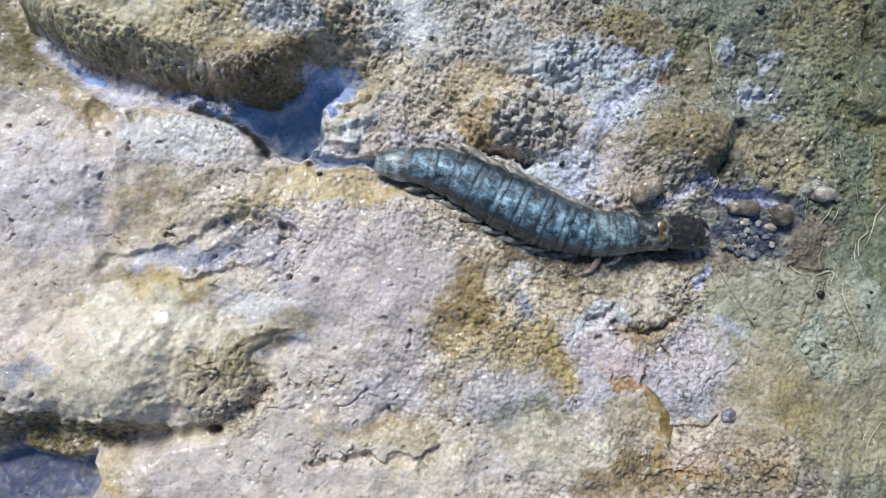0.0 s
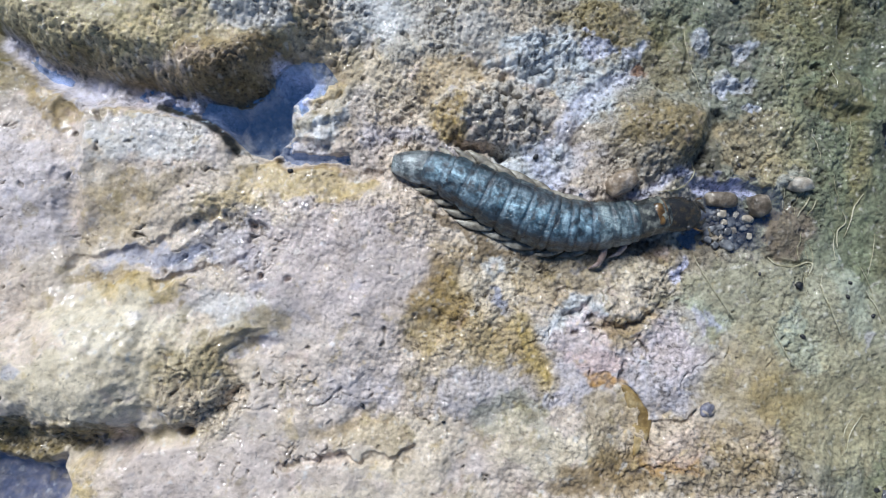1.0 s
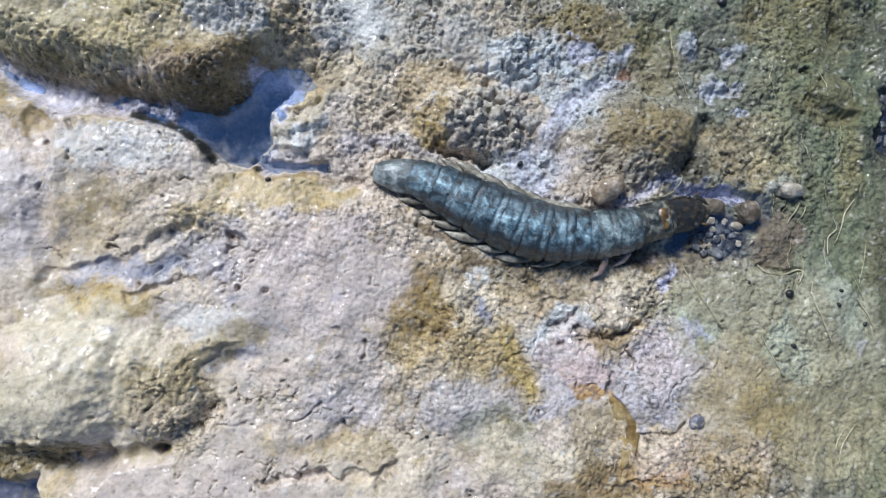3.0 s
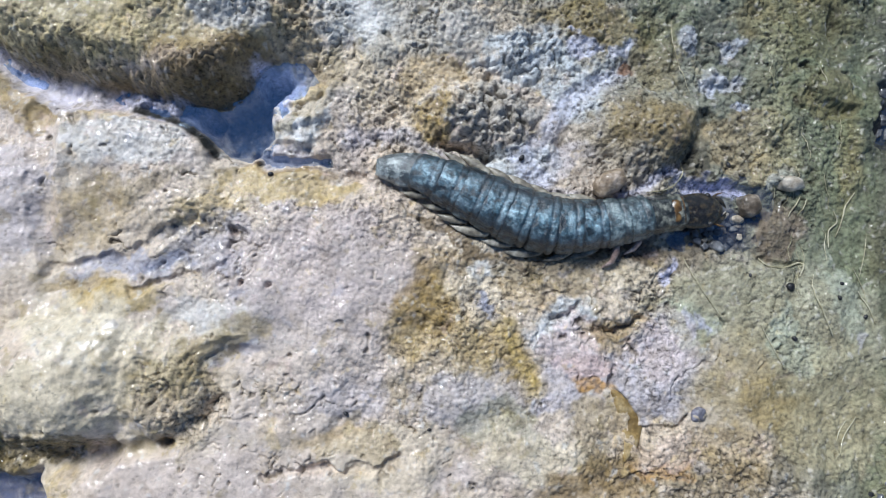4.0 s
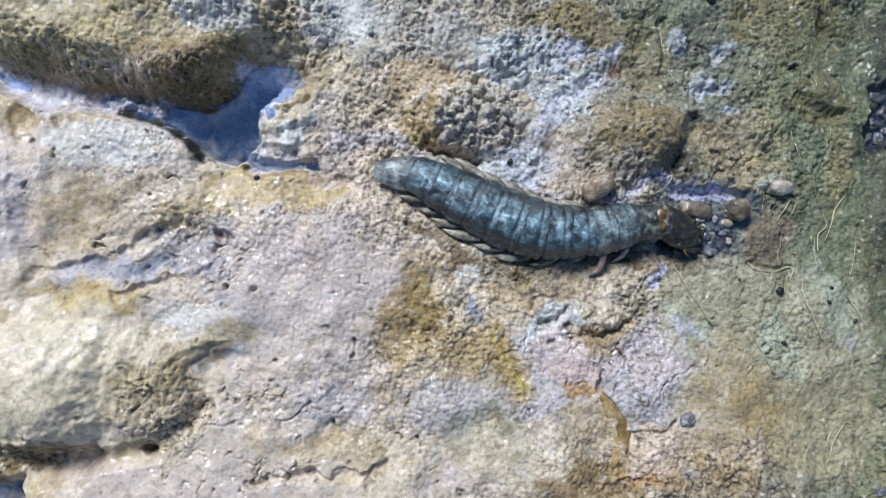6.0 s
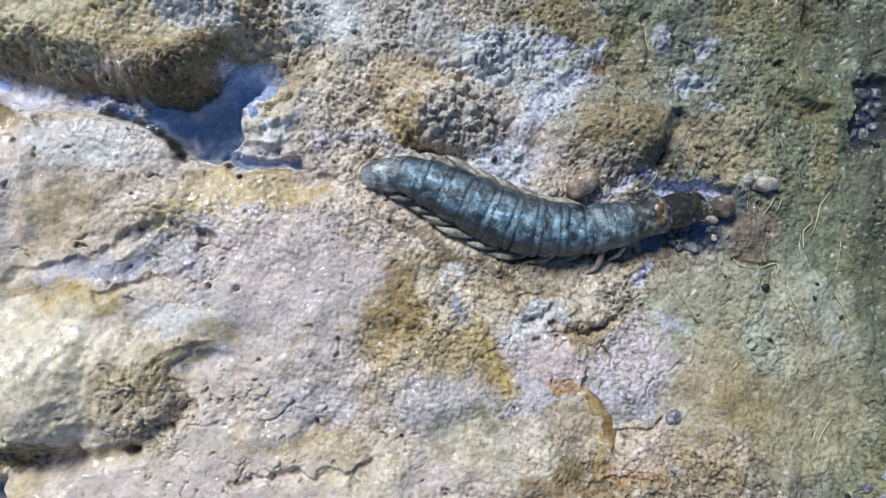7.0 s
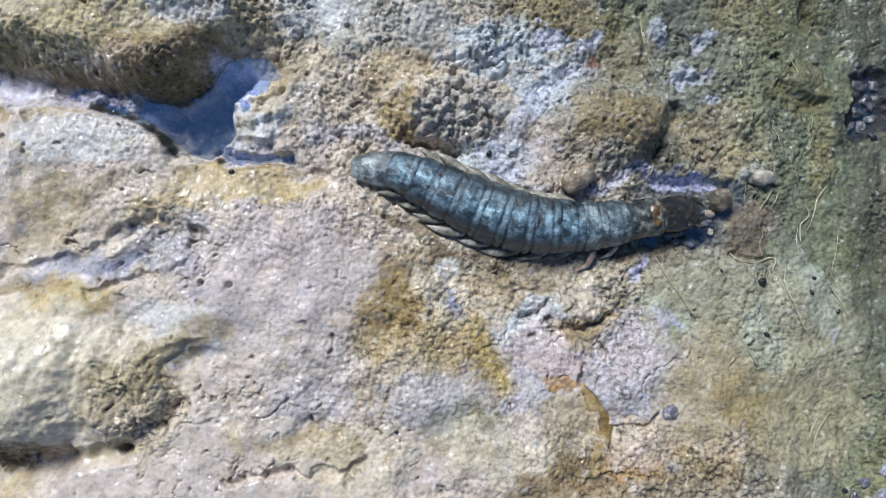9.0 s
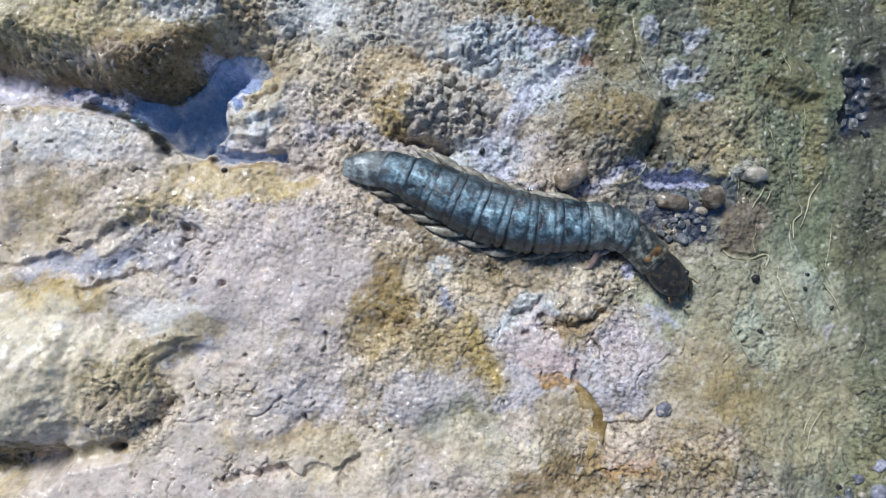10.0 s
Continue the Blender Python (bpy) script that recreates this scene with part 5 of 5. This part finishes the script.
def build_larva():
    larva = new("larva")
    tagged(larva, "blue-grey ringed aquatic larva with pale gills and dark head", "insect larva")
    larva.location = (0, 0, 0)
    parts, seed = [], 0
    for name, share, r0, r1 in RINGS:
        seed += 1
        length = share * BODY
        if name == "head":
            ob = part(name, head_mesh(length, r0, r1), HEAD, larva, "glossy dark brown head")
            for side in (-1, 1):
                part("mandible", tube([(length * (0.32 + 0.34 * s) * MM, side * (1.35 + 0.4 * math.sin(2.2 * s) - 1.35 * s * s) * MM, (-0.2 - 0.35 * s) * MM) for s in (0, 0.2, 0.4, 0.6, 0.8, 1.0)], [0.60 * MM, 0.62 * MM, 0.52 * MM, 0.40 * MM, 0.26 * MM, 0.07 * MM], 10), HEAD, ob)
                part("antenna", tube([(length * 0.28 * MM, side * 1.7 * MM, 0), (length * 0.42 * MM, side * 2.2 * MM, 0), (length * 0.56 * MM, side * 2.35 * MM, 0)], [0.16 * MM, 0.12 * MM, 0.05 * MM], 6), SHIELD, ob)
                eye = bmesh.new()
                bmesh.ops.create_uvsphere(eye, u_segments=12, v_segments=8, radius=0.42 * MM)
                bmesh.ops.translate(eye, verts=eye.verts, vec=(length * 0.16 * MM, side * 1.95 * MM, 0.6 * MM))
                part("eye", eye, PEBBLE_DARK, ob)
        elif name == "neck_shield":
            ob = part(name, ring_mesh(length, r0, r1, False, 0.75, seed), NECK, larva, "dark mottled neck ring")
            plate = pebble_mesh(0.95, 1.6, 0.5, seed, 0.25)
            bmesh.ops.translate(plate, verts=plate.verts, vec=(length * 0.26 * MM, 0.1 * MM, (r1 * 0.75 - 0.42) * MM))
            part("shield_plate", plate, SHIELD, ob, "rounded amber neck plate")
            collar = ring_mesh(0.16, r1 * 0.97, r1 * 0.97, False, 0.76, seed)
            bmesh.ops.translate(collar, verts=collar.verts, vec=(length * 0.47 * MM, 0, 0.05 * MM))
            part("collar", collar, SHIELD, ob, "thin amber collar behind the head")
        elif name == "tail":
            ob = part(name, ring_mesh(length, r0, r1, True, 0.6, seed), SKIN_TAIL, larva, "pale tail end")
            for side in (-1, 1):
                part("proleg", tube([(-length * (0.25 + 0.42 * s) * MM, side * (0.9 + 0.6 * s - 0.5 * s * s) * MM, -0.4 * MM) for s in (0, 0.3, 0.6, 1)], [0.62 * MM, 0.58 * MM, 0.42 * MM, 0.12 * MM], 10), SKIN_TAIL, ob)
        else:
            ob = part(name, ring_mesh(length, r0, r1, True, 0.76, seed), SKIN if name == "abdomen_ring" else THORAX, larva)
            if name == "abdomen_ring":
                for side in (-1, 1):
                    g = part("gill", gill_mesh((0.9 + 1.05 * r0) * (0.85 + 0.3 * ((seed * 7 + side) % 5) / 4), side, seed * 2 + side), GILL, ob, "pale tapering gill")
                    g.location = (0.22 * length * MM, side * r1 * 0.92 * MM, -0.7 * MM)
            else:
                for side in (-1, 1):
                    reach = 0.25 if side > 0 else 1.0 if len(parts) == 9 else 0.62
                    knee = [(0, 2.0, -0.8), (-0.5, 2.0 + 2.1 * reach, -0.7), (-1.2, 2.0 + 3.3 * reach, -1.2), (-2.6, 2.0 + 3.9 * reach, -1.7)]
                    part("leg", tube([(x * MM, side * y * MM, z * MM) for x, y, z in knee], [0.6 * MM, 0.5 * MM, 0.36 * MM, 0.12 * MM], 8), LEG, ob, "short pinkish jointed leg")
        parts.append(ob)
    return larva, parts


def head_mesh(length, r0, r1):
    """A flattened oval capsule, widest before its middle, with a seam along the crown and a notched brow."""
    rings, m, n = [], 22, 36
    for i in range(m + 1):
        s = i / m
        x = (s - 0.5) * length * 1.0
        r = r0 * 0.92 + (r1 - 0.92 * r0) * math.sin(math.pi * min(1, s / 0.95) ** 0.9)
        r *= max(0.04, 1 - max(0, (s - 0.45) / 0.56) ** 2.6) ** 0.5
        ring = []
        for k in range(n):
            a = 2 * math.pi * k / n
            ca, sa = math.cos(a), math.sin(a)
            dent = 1 - 0.12 * math.exp(-(ca / 0.12) ** 2) * (1 if sa > 0 else 0)      # seam along the crown
            dent -= 0.16 * math.exp(-((abs(ca) - 0.55) / 0.16) ** 2) * smooth(0.5, 0.8, s) * (sa > 0)
            ring.append((x * MM, r * ca * MM, r * (0.60 if sa > 0 else 0.5) * sa * dent * MM))
        rings.append(ring)
    return loft(bmesh.new(), rings)


larva, larva_parts = build_larva()


def motions():
    ends = np.concatenate([[0], np.cumsum([r[1] for r in RINGS])])
    ends /= ends[-1]
    shares = list(zip(ends, ends[1:]))
    rows = [[] for _ in larva_parts]
    for t, points in SPINE:
        line, high = glide(points, shares), []
        for i, (xy, turn) in enumerate(line):
            z = AXIS - 0.035 * xy[0] - 0.3 * (i > 10) - 0.9 * (i == 0)
            if i > 8:      # the fore part climbs over what it meets
                z = max([z] + [rock.height(xy[0] + a, xy[1] + b) + 1.3 for a, b in ((0, 0), (1.5, 0), (-1.5, 0), (0, 1.5), (0, -1.5))])
            high.append(z)
        for i, (xy, turn) in enumerate(line):
            a, b = max(i - 1, 0), min(i + 1, len(line) - 1)
            rise = math.degrees(math.atan2(high[b] - high[a], np.hypot(*(line[b][0] - line[a][0]))))
            rows[i].append((t, pose(xy[0] * MM, xy[1] * MM, high[i] * MM, 0, -0.6 * rise, turn)))
    for ob, r in zip(larva_parts, rows):
        walk(ob, r)
    # the oblong pebble is pushed a little by the head
    z = nudged.location.z
    home = np.array((44.5, 6.3))
    walk(nudged, [(t, pose((home[0] + dx) * MM, (home[1] + dy) * MM, z, 0, 0, turn)) for t, dx, dy, turn in (
        (0.0, 0, 0, -3), (1.5, 0.1, 0, -8), (2.0, 0, 0, -22), (2.5, 0, 0.2, -4), (4.0, -0.6, -0.9, -20), (4.5, -0.7, -1.1, -22),
        (5.5, -0.6, -0.8, -18), (7.5, -0.4, -1.4, -12), (9.5, -0.3, -1.5, -10), (10.0, -0.3, -1.5, -10))])


motions()
